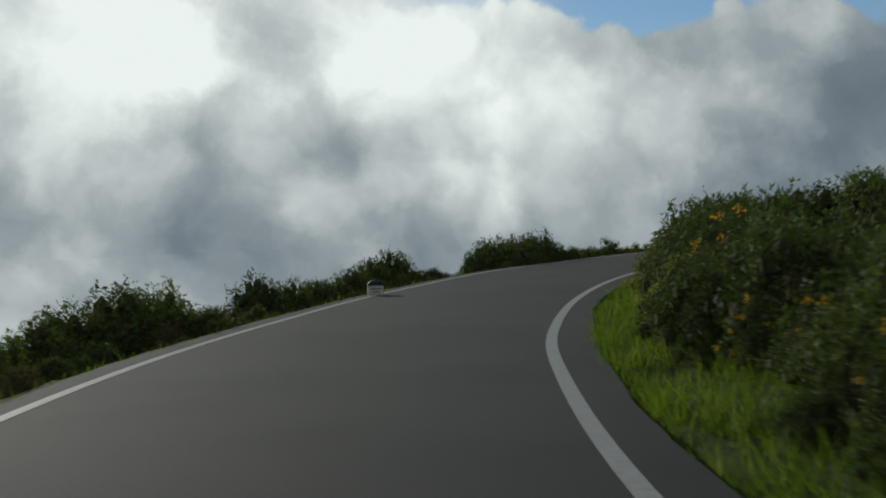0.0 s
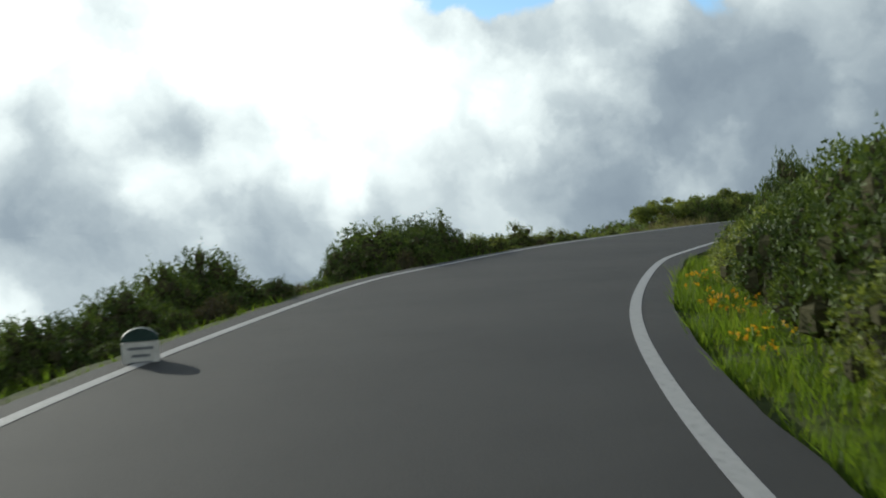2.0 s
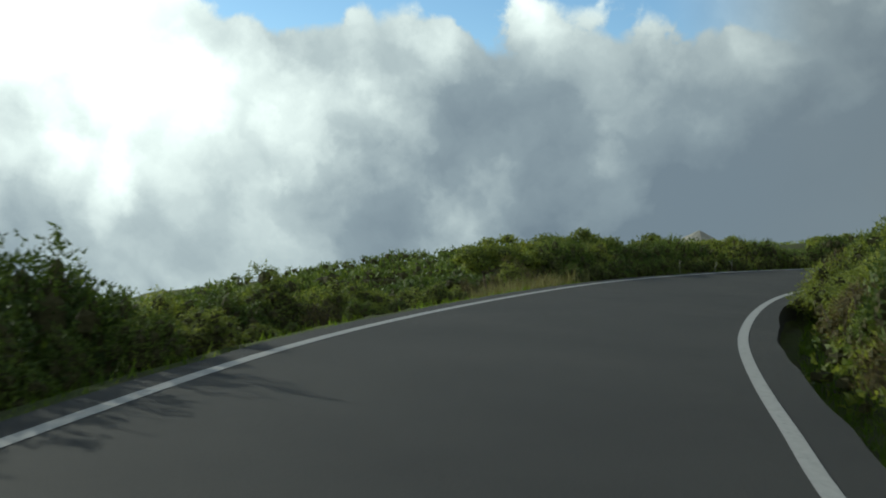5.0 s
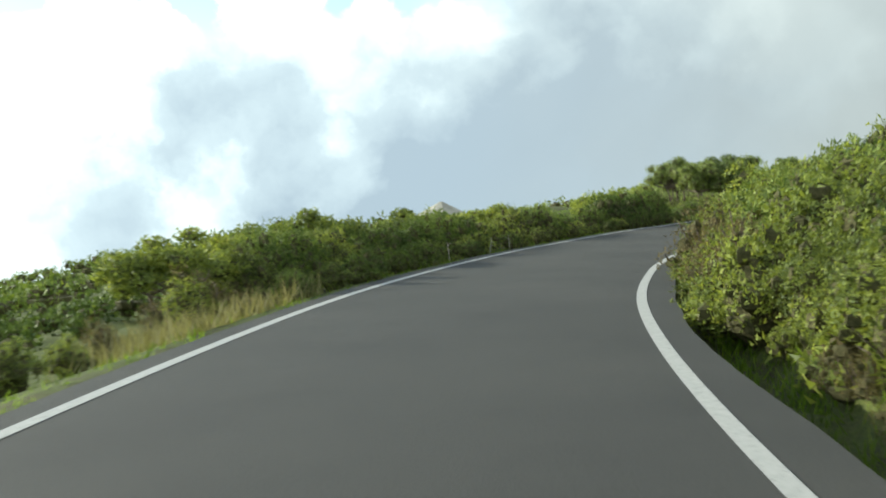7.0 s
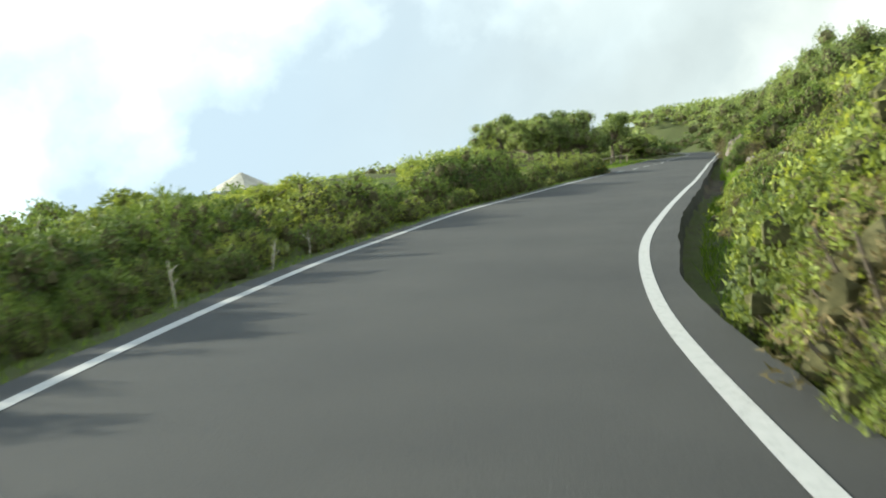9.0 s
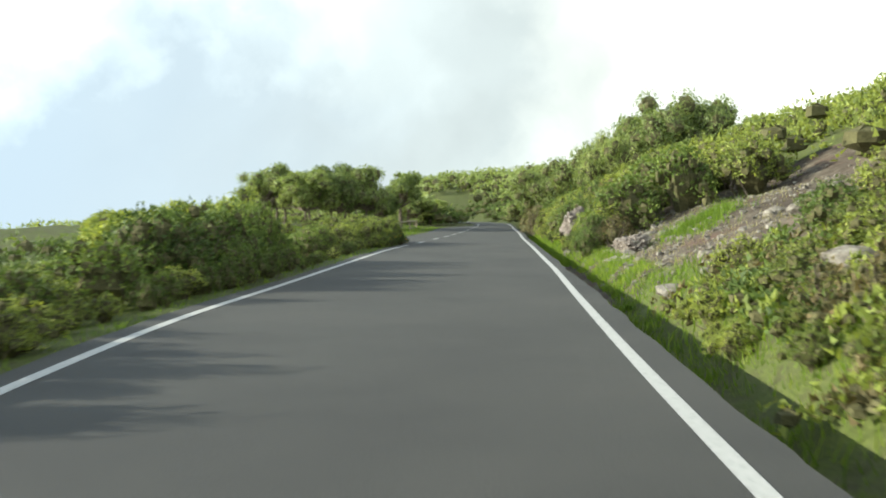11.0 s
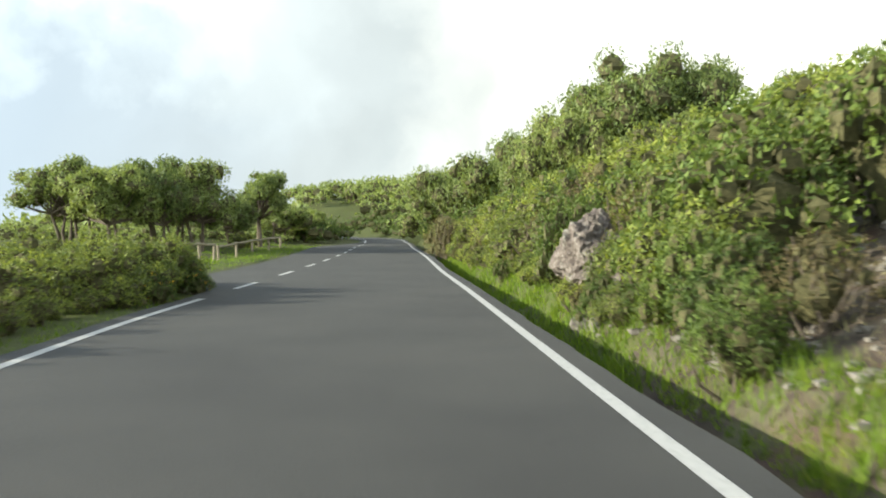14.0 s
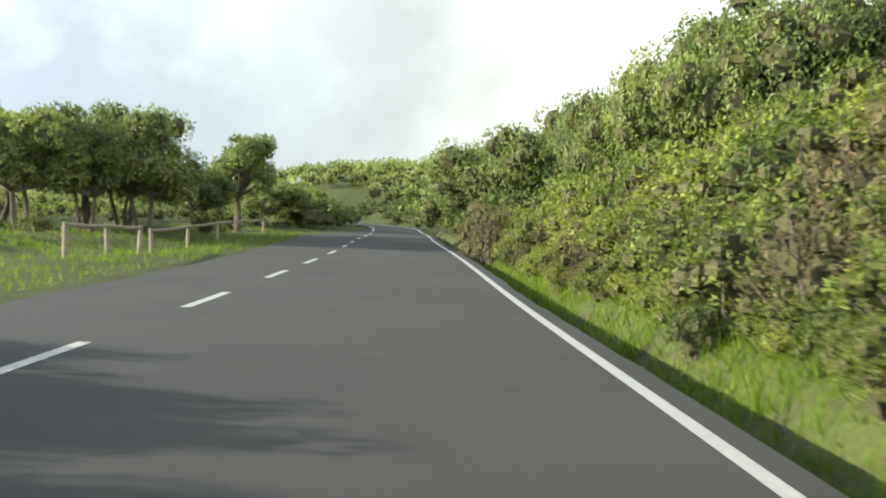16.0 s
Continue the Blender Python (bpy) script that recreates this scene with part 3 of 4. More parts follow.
def shell_points(lobes, n, rng, low=-0.35, inner=0.6):
    """Points spread over the outside of a heap of lobes, with outward ways."""
    w = np.array([r[0] * r[2] for _, r in lobes])
    pick = rng.choice(len(lobes), n * 3, p=w / w.sum())
    d = rng.normal(0, 1, (n * 3, 3))
    d /= np.linalg.norm(d, axis=1)[:, None]
    ok = d[:, 2] > low
    d, pick = d[ok], pick[ok]
    c = np.array([l[0] for l in lobes])[pick]
    r = np.array([l[1] for l in lobes])[pick]
    p = c + d * r * (1.06 - (1.06 - inner) * rng.uniform(0, 1, len(d)) ** 2)[:, None]
    keep = p[:, 2] > 0.0
    for c2, r2 in lobes:
        keep &= (((p - c2) / r2) ** 2).sum(1) > 0.33
    return p[keep][:n], d[keep][:n]


def make_shrub(name, seed, mat, lobes_n, spread, radius, sprigs, length, width, upright, label, flowers=0, stems=7, plume=1.2, jitter=0.45, bare=0, shoots=34, core=0.42):
    """A shrub one metre tall: wood and a crown of many sprigs."""
    rng = np.random.RandomState(seed)
    root = new(name)
    lobes = []
    for i in range(lobes_n):
        a = 2.4 * i + rng.uniform(-0.4, 0.4)
        q = spread * math.sqrt((i + 0.3) / lobes_n) * rng.uniform(0.85, 1.1)
        r = radius * rng.uniform(0.75, 1.2)
        top = (1 - 0.55 * (q / spread) ** 2.2) * rng.uniform(0.76, 1.06)
        rz = r * plume * rng.uniform(0.85, 1.25)
        lobes.append((np.array([q * math.cos(a), q * math.sin(a), max(top - rz, 0.12)]), np.array([r, r, rz])))
    body = (np.array([0, 0, 0.34]), np.array([spread * 0.86, spread * 0.86, 0.36]))
    tall = max(c[2] + r[2] for c, r in lobes)
    lobes = [(c / np.array([1, 1, tall]), r / np.array([1, 1, tall])) for c, r in lobes]
    p, d = shell_points(lobes + [body], sprigs, rng, -0.5)
    swirl = np.cross(d, rng.normal(0, 1, d.shape))
    dirs = d * 0.35 + np.array([0, 0, upright]) + swirl * 0.45 * (1 - 0.5 * upright)
    pieces = [leaf_cloud(p, dirs, length, width, rng, jitter, 2, d + np.array([0, 0, 0.25]))]
    for q in p[d[:, 2] > 0.35][:shoots]:
        h = rng.uniform(0.04, 0.12)
        lean = rng.normal(0, 0.03, 2)
        line = np.array([q + np.array([lean[0] * t, lean[1] * t, h * t]) for t in np.linspace(0, 1, 5)])
        pieces.append(leaf_cloud(line, np.tile([0, 0, 1.0], (5, 1)), length * 0.75, width, rng, 0.5, 2))
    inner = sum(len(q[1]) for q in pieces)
    # lumps whose dark colour stands in for shade between the sprigs
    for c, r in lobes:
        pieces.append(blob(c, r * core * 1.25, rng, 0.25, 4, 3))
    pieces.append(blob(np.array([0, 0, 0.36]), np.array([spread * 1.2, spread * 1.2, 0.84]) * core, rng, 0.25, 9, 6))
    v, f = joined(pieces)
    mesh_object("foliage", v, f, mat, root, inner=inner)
    pieces = []
    for i in range(stems):
        a = rng.uniform(0, 6.28)
        c, r = lobes[rng.randint(len(lobes))]
        s = np.array([0.10 * math.cos(a), 0.10 * math.sin(a), -0.15])
        e = c + rng.normal(0, 0.05, 3) + (np.array([0, 0, r[2] * 1.1]) if i < bare else 0)
        m = (s + e) / 2 + np.array([*rng.normal(0, 0.06, 2), -0.04])
        pieces.append(tube([s, m, e], [0.020, 0.013, 0.005], 5))
    v, f = joined(pieces)
    mesh_object("wood", v, f, BARK, root)
    if flowers:
        p2, d2 = shell_points(lobes, flowers, rng, 0.0, 0.98)
        p2 = np.repeat(p2 + d2 * 0.02, 9, 0) + rng.normal(0, 0.022, (len(p2) * 9, 3))
        v, f = leaf_cloud(p2, np.repeat(d2, 9, 0), 0.022, 0.009, rng, 0.9, 3)
        mesh_object("blossom", v, f, FLOWER, root)
    return tagged(root, label, "shrub")


def make_tree(name, seed, mat, h, crown_r, crown_h, trunks, lean, clumps, leaves, length, label):
    """A tree with leaning limbs and a clumped crown; true size."""
    rng = np.random.RandomState(seed)
    root = new(name)
    lobes, wood = [], []
    for k in range(trunks):
        a = 6.2832 * k / trunks + rng.uniform(-0.5, 0.5)
        base = np.array([0.22 * trunks * math.cos(a) * 0.5, 0.22 * trunks * math.sin(a) * 0.5, -0.25])
        fork = base + np.array([lean[0] * 0.6 + 0.5 * math.cos(a), lean[1] * 0.6 + 0.5 * math.sin(a), h * rng.uniform(0.34, 0.44)])
        mid = (base + fork) / 2 + np.array([*rng.normal(0, 0.15, 2), 0])
        r0 = 0.035 * h / math.sqrt(trunks) + 0.03
        wood.append(tube([base, mid, fork], [r0 * 1.15, r0 * 0.8, r0 * 0.6], 8))
        for b in range(max(2, clumps // trunks)):
            ang = rng.uniform(0, 6.28)
            q = crown_r * math.sqrt(rng.uniform(0.02, 0.9))
            top = np.array([lean[0] + q * math.cos(ang), lean[1] + q * math.sin(ang), h - crown_h * (0.10 + 0.34 * (q / crown_r) ** 2 + rng.uniform(0, 0.55))])
            bend = (fork + top) / 2 + np.array([*rng.normal(0, 0.2, 2), -0.1])
            wood.append(tube([fork, bend, top], [r0 * 0.45, r0 * 0.3, r0 * 0.12], 6))
            r = crown_r * rng.uniform(0.19, 0.33)
            lobes.append((top, np.array([r, r, r * rng.uniform(0.6, 0.85)])))
    v, f = joined(wood)
    mesh_object("trunk", v, f, BARK, root)
    p, d = shell_points(lobes, leaves, rng, -0.8)
    pieces = [leaf_cloud(p, d * 0.3 + np.cross(d, rng.normal(0, 1, d.shape)) * 0.6 + np.array([0, 0, 0.2]), length, length * 0.30, rng, 0.5, 2, d)]
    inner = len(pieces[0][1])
    # each clump gets a core coloured dark, as shade within the crown
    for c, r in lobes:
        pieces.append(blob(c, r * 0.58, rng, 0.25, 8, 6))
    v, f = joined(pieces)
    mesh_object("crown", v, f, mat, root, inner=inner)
    return tagged(root, label, "tree")


def placed(x, y, scale=(1, 1, 1), turn=0.0, sink=0.03, tilt=(0, 0)):
    z = float(height(x, y)[0])
    return Matrix.LocRotScale((x, y, z - sink), Euler((radians(tilt[0]), radians(tilt[1]), radians(turn))), Vector(scale))


rng = np.random.RandomState(11)
HEATH_L = "dark green upright heather shrub beside the road"
GREEN_L = "yellow-green rounded broom shrub on the bank"
DRIED_L = "brown half-dried shrub with bare twigs on the bank"
GORSE_L = "dark spiny gorse shrub with yellow-orange blossom"


def shrub_set(n, leaf, wide, seed, shoots):
    """Each kind of shrub, with n sprigs and leaves of that size."""
    return {
        "h": [make_shrub("heather_shrub", seed + i, HEATHER, 26, 0.44, 0.125, n, leaf, wide, 0.55, HEATH_L, shoots=shoots * 2, plume=1.45, jitter=0.4) for i in range(3)],
        "g": [make_shrub("broom_shrub", seed + 10 + i, BROOM, 20, 0.46, 0.145, n, leaf, wide * 1.1, 0.4, GREEN_L, shoots=shoots, plume=1.15) for i in range(3)],
        "d": [make_shrub("dry_shrub", seed + 20 + i, DRY, 14, 0.46, 0.15, int(n * 0.75), leaf * 0.9, wide * 0.7, 0.4, DRIED_L, shoots=shoots, stems=20, plume=1.2, bare=14, core=0.3) for i in range(2)],
        "f": [make_shrub("gorse_shrub", seed + 30, HEATHER, 20, 0.46, 0.135, n, leaf, wide, 0.5, GORSE_L, shoots=shoots, plume=1.3, flowers=16)],
    }


NEAR = shrub_set(1750, 0.040, 0.0092, 20, 28)
MID = shrub_set(680, 0.048, 0.0140, 120, 6)
used = set()


def plant(kind, x, y, h, w=None, near=True, group="roadside shrubs"):
    """One shrub, h metres tall and about w wide."""
    protos = (NEAR if near else MID)[kind]
    ob = protos[rng.randint(len(protos))]
    w = w or h * rng.uniform(1.1, 1.5)
    m = placed(x, y, (w, w * rng.uniform(0.9, 1.1), h), rng.uniform(0, 360), 0.04 * h, rng.uniform(-5, 5, 2))
    if ob.name in used:
        ob = copy_thing(ob, m)
        ob.matrix_basis = m
    else:
        used.add(ob.name)
        ob.matrix_basis = m
    return tagged(ob, group=group)


def along(curve, nor, x, s):
    """The place s metres to the left of a line where it passes x."""
    i = int(np.argmin(np.abs(curve[:, 0] - x)))
    return curve[i] + nor[i] * s


def arc(curve, x):
    return 0.5 * int(np.argmin(np.abs(curve[:, 0] - x)))


def fill(curve, nor, side, a, b, rows):
    """Rows of shrubs beside a line: offset, spacing, top above the road (or, as a text, the height), kinds."""
    i0, i1 = arc(curve, a), arc(curve, b)
    for s, gap, top, kinds in rows:
        i = i0 + rng.uniform(0, gap)
        while i < i1:
            k = min(int(i * 2), len(curve) - 1)
            q = s + rng.uniform(-0.3, 0.3) * gap
            p = curve[k] + nor[k] * q * side
            h = float(top) if isinstance(top, str) else max(top - float(height(p[0], p[1])[0]), 0.5)
            plant(kinds[rng.randint(len(kinds))], p[0], p[1], h * rng.uniform(0.82, 1.16), near=s < 1.95 or (p[0] < 9 and s < 3.6))
            i += gap * rng.uniform(0.9, 1.5)


# the bank inside the bend: shrub tops above the road along the line's length
BANK_AT = [24, 33, 34, 35.2, 36.8, 38.7, 40.8, 43, 45, 48, 50, 51.3, 52.2, 55, 58, 62, 66, 70, 72, 74, 76, 78, 82, 85]
BANK_TOPS = [1.4, 1.4, 1.4, 1.2, 1.42, 1.52, 1.45, 1.62, 1.72, 1.83, 1.92, 1.85, 1.35, 1.45, 1.25, 1.15, 1.3, 1.65, 1.75, 1.85, 1.85, 1.65, 2.0, 1.95]


def bank_kinds(i, row):
    if i < 37:
        return "hhhf" if row else "hhh"
    if i < 47:
        return ("hh", "ghh", "hfh", "hhh", "hh")[row]
    if i < 52:
        return ("gh", "hhg", "hhh", "hhh", "hh")[row]
    if i < 59:
        return ("gg", "ggh", "gggh", "ggh", "gh")[row]
    if i < 69:
        return ("dgd", "ddgh", "gdgh", "ghg", "gh")[row]
    return ("gdg", "ggdg", "gghg", "ggh", "gh")[row]


for row, (s, gap, share) in enumerate([(1.3, 0.75, 0.0), (1.62, 0.8, 0.62), (2.25, 0.8, 1.0), (3.4, 1.15, 1.12), (5.0, 1.6, 1.2)]):
    i = 25.0
    while i < 84:
        k = int(i * 2)
        near_road = (0.32, 0.3, 0.15, 0, 0)[row] if 74 < i < 85 else 0.0
        p = RC[k] - RN[k] * (s - near_road + rng.uniform(-0.2, 0.2))
        g = float(height(p[0], p[1])[0])
        top = float(np.interp(i, BANK_AT, BANK_TOPS)) * (min(share, 0.85) if row > 2 and i < 47 else share)
        h = (max(top - g, 0.45) if row else 0.9 if i > 74 else 0.38) * rng.uniform(0.8, 1.06)
        kinds = bank_kinds(i, row)
        if row or not 33 < i < 52:
            plant(kinds[rng.randint(len(kinds))], p[0], p[1], h, min(h * rng.uniform(0.9, 1.25), 2.1) + 0.12, near=row < 3)
        i += gap * rng.uniform(0.85, 1.3) * (0.8 + 0.25 * h)
fill(RC, RN, -1, 33, 52.5, [(1.45, 0.75, "0.42", "ggdg"), (2.1, 0.7, "0.6", "gdgh"), (3.0, 0.8, "0.75", "gdhg"), (4.2, 1.0, "0.9", "ghgd")])
fill(RC, RN, -1, 72, 112, [(1.55, 0.85, "0.7", "gdhg"), (2.3, 0.95, "1.3", "gggd"), (3.5, 1.2, "1.8", "hgdg"), (5.2, 1.6, "2.1", "hgg"), (7.4, 2.0, "2.2", "g")])
fill(RC, RN, -1, 112, 150, [(2.6, 2.2, "1.6", "ghh"), (5.8, 3.0, "2.1", "h")])
# the seaward verge: shrub tops above the road along the line's length
TOPS_AT = [20, 38, 39.6, 41.8, 42.8, 44.6, 45.3, 46.1, 46.8, 50, 52, 53.3, 54.6, 55.5, 56.7, 57.1, 60.1, 60.6, 62, 63.5, 66.1, 66.8, 68.3, 69.2, 69.9, 71, 72.4, 74, 76, 78.5, 80, 81.6, 84, 87, 88.8, 90,
           91.5, 93, 94.5, 96, 97.5, 99, 101.2, 102.5, 104.2, 105.5, 107, 108, 110.8, 113, 115, 117.8, 119.5, 125, 126.5, 135, 138, 142]
TOPS = [0.6, 0.5, 0.42, 0.81, 0.93, 0.62, 0.05, 0.0, 0.53, 0.38, 0.42, 0.62, 0.92, 0.78, 0.42, -0.15, 0.0, 0.66, 0.93, 1.04, 1.14, 0.5, 0.42, 0.2, 0.6, 0.6, 0.3, 0.12, 0.12, -0.02, 0.12, 0.85, 1.0, 1.05, 1.25, 1.2,
        0.98, 0.93, 1.15, 1.25, 1.12, 1.05, 1.25, 1.17, 1.15, 0.82, 0.75, 0.9, 1.32, 1.55, 1.6, 1.4, 0.75, 0.7, 0.95, 0.95, 1.2, 1.2]
for s, gap, low, kinds in [(2.25, 0.80, 0.0, 1), (1.15, 0.95, 0.5, 0)]:
    i = 24.0
    while i < 140:
        k = int(i * 2)
        top = float(np.interp(i, TOPS_AT, TOPS))
        p = LC[k] + LN[k] * (s + rng.uniform(-0.25, 0.25))
        g = float(height(p[0], p[1])[0])
        h = (top - g) * (1 - low) * rng.uniform(0.74, 1.10)
        pick = "hhhh" if i < 67 and kinds else "hghd" if i < 71 else "ggh" if i < 78 else "ggd" if i < 82 else "hgh" if i < 93 else "ggh" if i < 104 else "hhg" if i < 112 else "hhh" if i < 124 else "gghh" if i < 130 else "ggg"
        if h > 0.18 and (low == 0 or math.hypot(p[0] - 1.3, p[1] - 23.6) > 1.7):
            plant(pick[rng.randint(len(pick))], p[0], p[1], h, min(h * rng.uniform(0.85, 1.35), 2.0) + 0.15, near=i < 95)
        i += gap * rng.uniform(0.8, 1.25) * (0.85 + 0.25 * max(h, 0))
# single shrubs that stand out: kind, place, top above the road, width
for kind, x, y, top, w in [("h", 9.9, 21.0, 2.0, 1.9), ("h", 16.9, 32.6, 2.15, 1.7), ("h", 18.0, 33.2, 1.95, 1.6), ("h", 22.0, 34.5, 2.45, 2.0), ("h", 23.6, 35.6, 2.3, 1.8), ("h", 24.9, 36.3, 2.4, 1.7), ("g", 62.4, 59.3, 2.1, 2.3), ("h", 61.6, 58.4, 1.75, 1.7), ("h", 60.2, 58.1, 1.65, 1.6),
                           ("g", 76.2, 60.6, 1.15, 1.7), ("g", 77.6, 60.7, 1.25, 1.8), ("g", 79.0, 60.8, 1.2, 1.8), ("g", 79.9, 60.9, 1.15, 1.5), ("g", 78.9, 62.2, 1.35, 2.0), ("g", 76.6, 62.2, 1.3, 2.0), ("h", 80.2, 62.2, 1.1, 1.4), ("f", 79.3, 60.2, 0.5, 0.7), ("f", 76.9, 59.9, 0.5, 0.7),
                           ("h", 82.1, 48.2, 3.6, 2.6), ("g", 86.8, 44.7, 4.5, 3.0), ("h", 84.0, 46.4, 3.9, 2.6), ("g", 79.8, 47.6, 3.2, 2.4), ("d", 109.1, 60.0, 1.9, 2.2), ("d", 107.6, 59.5, 1.8, 2.0),
                           ("h", 68.9, 51.0, 0.95, 1.1), ("h", 70.2, 50.9, 1.35, 1.4), ("h", 71.6, 51.1, 1.45, 1.4), ("d", 69.6, 50.2, 1.3, 1.3), ("g", 72.6, 50.9, 1.5, 1.3), ("h", 74.0, 51.3, 1.9, 1.5), ("g", 75.6, 51.9, 1.3, 1.1), ("h", 78.7, 52.6, 2.1, 1.7), ("d", 77.6, 51.6, 2.3, 1.8), ("g", 80.2, 52.2, 2.2, 1.8)]:
    plant(kind, x, y, top - float(height(x, y)[0]), w, near=x < 20 or x > 60)
for protos in (*NEAR.values(), *MID.values()):
    for ob in protos:
        if ob.name not in used:
            for o in (*ob.children, ob):
                bpy.data.objects.remove(o)


# ---- trees ----
TREE_A = make_tree("tree", 301, TREELEAF, 6.3, 3.2, 4.6, 3, (-0.1, 0.4), 42, 5200, 0.19, "broad dark green tree with leaning bare trunks behind the fence")
TREE_B = make_tree("tree", 302, TREELEAF, 5.6, 2.9, 4.2, 2, (-0.1, 0.3), 36, 4600, 0.19, "broad dark green tree with leaning bare trunks behind the fence")
TREE_C = make_tree("tree", 303, TREELEAF, 6.2, 2.2, 4.4, 1, (0.0, 0.1), 30, 4600, 0.19, "upright green tree standing alone past the lay-by")
TREE_D = make_tree("tree", 304, TREELEAF, 4.6, 3.6, 4.0, 4, (0.0, 0.0), 64, 8000, 0.15, "wide grey-green domed tree on the hillside")
TREE_E = make_tree("tree", 305, BROOM, 2.6, 1.6, 1.7, 3, (0.0, 0.0), 18, 3000, 0.12, "low spreading green tree on the seaward slope")
first = set()


def set_tree(ob, x, y, top, turn, wide=1.0, group=""):
    """A tree whose crown ends at that height above the road."""
    full = {"A": 6.3, "B": 5.6, "C": 6.2, "D": 4.6, "E": 2.6}[ob]
    z = float(height(x, y)[0])
    k = (top - z) / full
    src = {"A": TREE_A, "B": TREE_B, "C": TREE_C, "D": TREE_D, "E": TREE_E}[ob]
    m = placed(x, y, (k * wide, k * wide, k), turn, 0.05)
    if ob in first:
        src = copy_thing(src, m)
        src.matrix_basis = m
    else:
        first.add(ob)
        src.matrix_basis = m
    return tagged(src, group=group)


GROVE = [("A", 111.4, 73.3, 5.1, -20, 0.8), ("B", 112.3, 76.2, 5.5, 25, 0.85), ("A", 116.2, 76.6, 5.2, 0, 0.8), ("B", 107.9, 76.3, 4.8, 10, 0.9), ("A", 110.1, 80.2, 5.3, 15, 0.85), ("B", 114.1, 81.2, 5.0, -15, 0.9), ("B", 109.6, 74.8, 4.7, 80, 0.7)]
for kind, x, y, top, turn, wide in GROVE:
    set_tree(kind, x, y, top, turn, wide, "trees behind the fence")
for kind, x, y, top, turn, wide in [("C", 123.4, 74.2, 5.6, 0, 0.95), ("B", 119.6, 74.6, 3.2, 60, 0.9), ("B", 136.0, 77.0, 3.3, 130, 1.2), ("C", 142, 76.5, 3.1, 40, 1.5), ("B", 149, 79.5, 3.2, 200, 1.3), ("D", 160, 84, 3.6, 200, 1.3)]:
    set_tree(kind, x, y, top, turn, wide, "trees past the lay-by")
for kind, x, y, top, turn, wide in [("D", 107.6, 50.0, 9.6, 0, 0.8), ("D", 106.4, 53.4, 7.2, 120, 0.6), ("D", 111.5, 55.0, 7.0, 60, 0.6), ("D", 129.0, 58.6, 7.4, 70, 0.85), ("D", 123.0, 56.2, 7.7, 140, 0.5), ("D", 134, 63, 6.0, 200, 0.8), ("D", 98, 45, 7.0, 250, 0.9)]:
    set_tree(kind, x, y, top, turn, wide, "hillside trees")
for a, off, top, turn, wide in [(82.6, 3.2, 1.1, 0, 1.1), (85.0, 3.6, 1.2, 90, 1.2), (87.2, 3.4, 1.2, 45, 1.1), (88.9, 3.4, 1.5, 140, 0.9), (95.6, 3.4, 1.4, 10, 1.1), (98.0, 4.2, 1.3, 80, 1.2), (101.2, 3.6, 1.4, 200, 1.1), (114.5, 3.4, 1.8, 250, 1.2)]:
    x, y = LC[int(2 * a)] + LN[int(2 * a)] * off
    set_tree("E", x, y, top, turn, wide, "low trees on the seaward slope")

# ---- far scrub, too dense to count ----
def far_scrub(name, places, tall, label, mat, n=30, leaf=1.0):
    """One joined sheet of shrub clumps over a slope."""
    r = np.random.RandomState(len(places))
    n_all = len(places)
    hs = tall * r.uniform(0.6, 1.25, n_all)
    ws = hs * r.uniform(1.0, 1.5, n_all)
    at = places[:, None, :] + r.normal(0, 1, (n_all, 3, 2)) * ws[:, None, None] * 0.4
    z = height(at[:, :, 0].ravel(), at[:, :, 1].ravel()).reshape(n_all, 3)
    pieces, cores = [], []
    for q3, g3, h, w in zip(at, z, hs, ws):
        lobes = [(np.array([q[0], q[1], g + h * r.uniform(0.30, 0.65)]), np.array([w * 0.42, w * 0.42, h * 0.36])) for q, g in zip(q3, g3)]
        q = r.normal(0, 1, (3 * n, 3)) + np.array([0, 0, 0.5])
        q /= np.linalg.norm(q, axis=1)[:, None]
        which = np.repeat(np.arange(3), n)
        p = np.array([c for c, _ in lobes])[which] + q * np.array([k for _, k in lobes])[which] * r.uniform(0.8, 1.1, (3 * n, 1))
        pieces.append(leaf_cloud(p, q * 0.3 + np.array([0, 0, 0.5]), 0.22 * leaf * math.sqrt(tall / 1.8), 0.07 * leaf * math.sqrt(tall / 1.8), r, 0.6, 2, q))
        # clump cores take the dark twig colour, painted shade behind the leaves
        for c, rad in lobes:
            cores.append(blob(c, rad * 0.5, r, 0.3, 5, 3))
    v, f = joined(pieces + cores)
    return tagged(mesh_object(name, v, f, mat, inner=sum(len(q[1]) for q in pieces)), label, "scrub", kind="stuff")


def scatter(n, x0, x1, y0, y1, ok, seed):
    r = np.random.RandomState(seed)
    p = np.stack([r.uniform(x0, x1, n), r.uniform(y0, y1, n)], 1)
    ol, il = offset_from(LC, LN, p)
    orr, ir = offset_from(RC, RN, p)
    return p[ok(p[:, 0], p[:, 1], ol, -orr)]


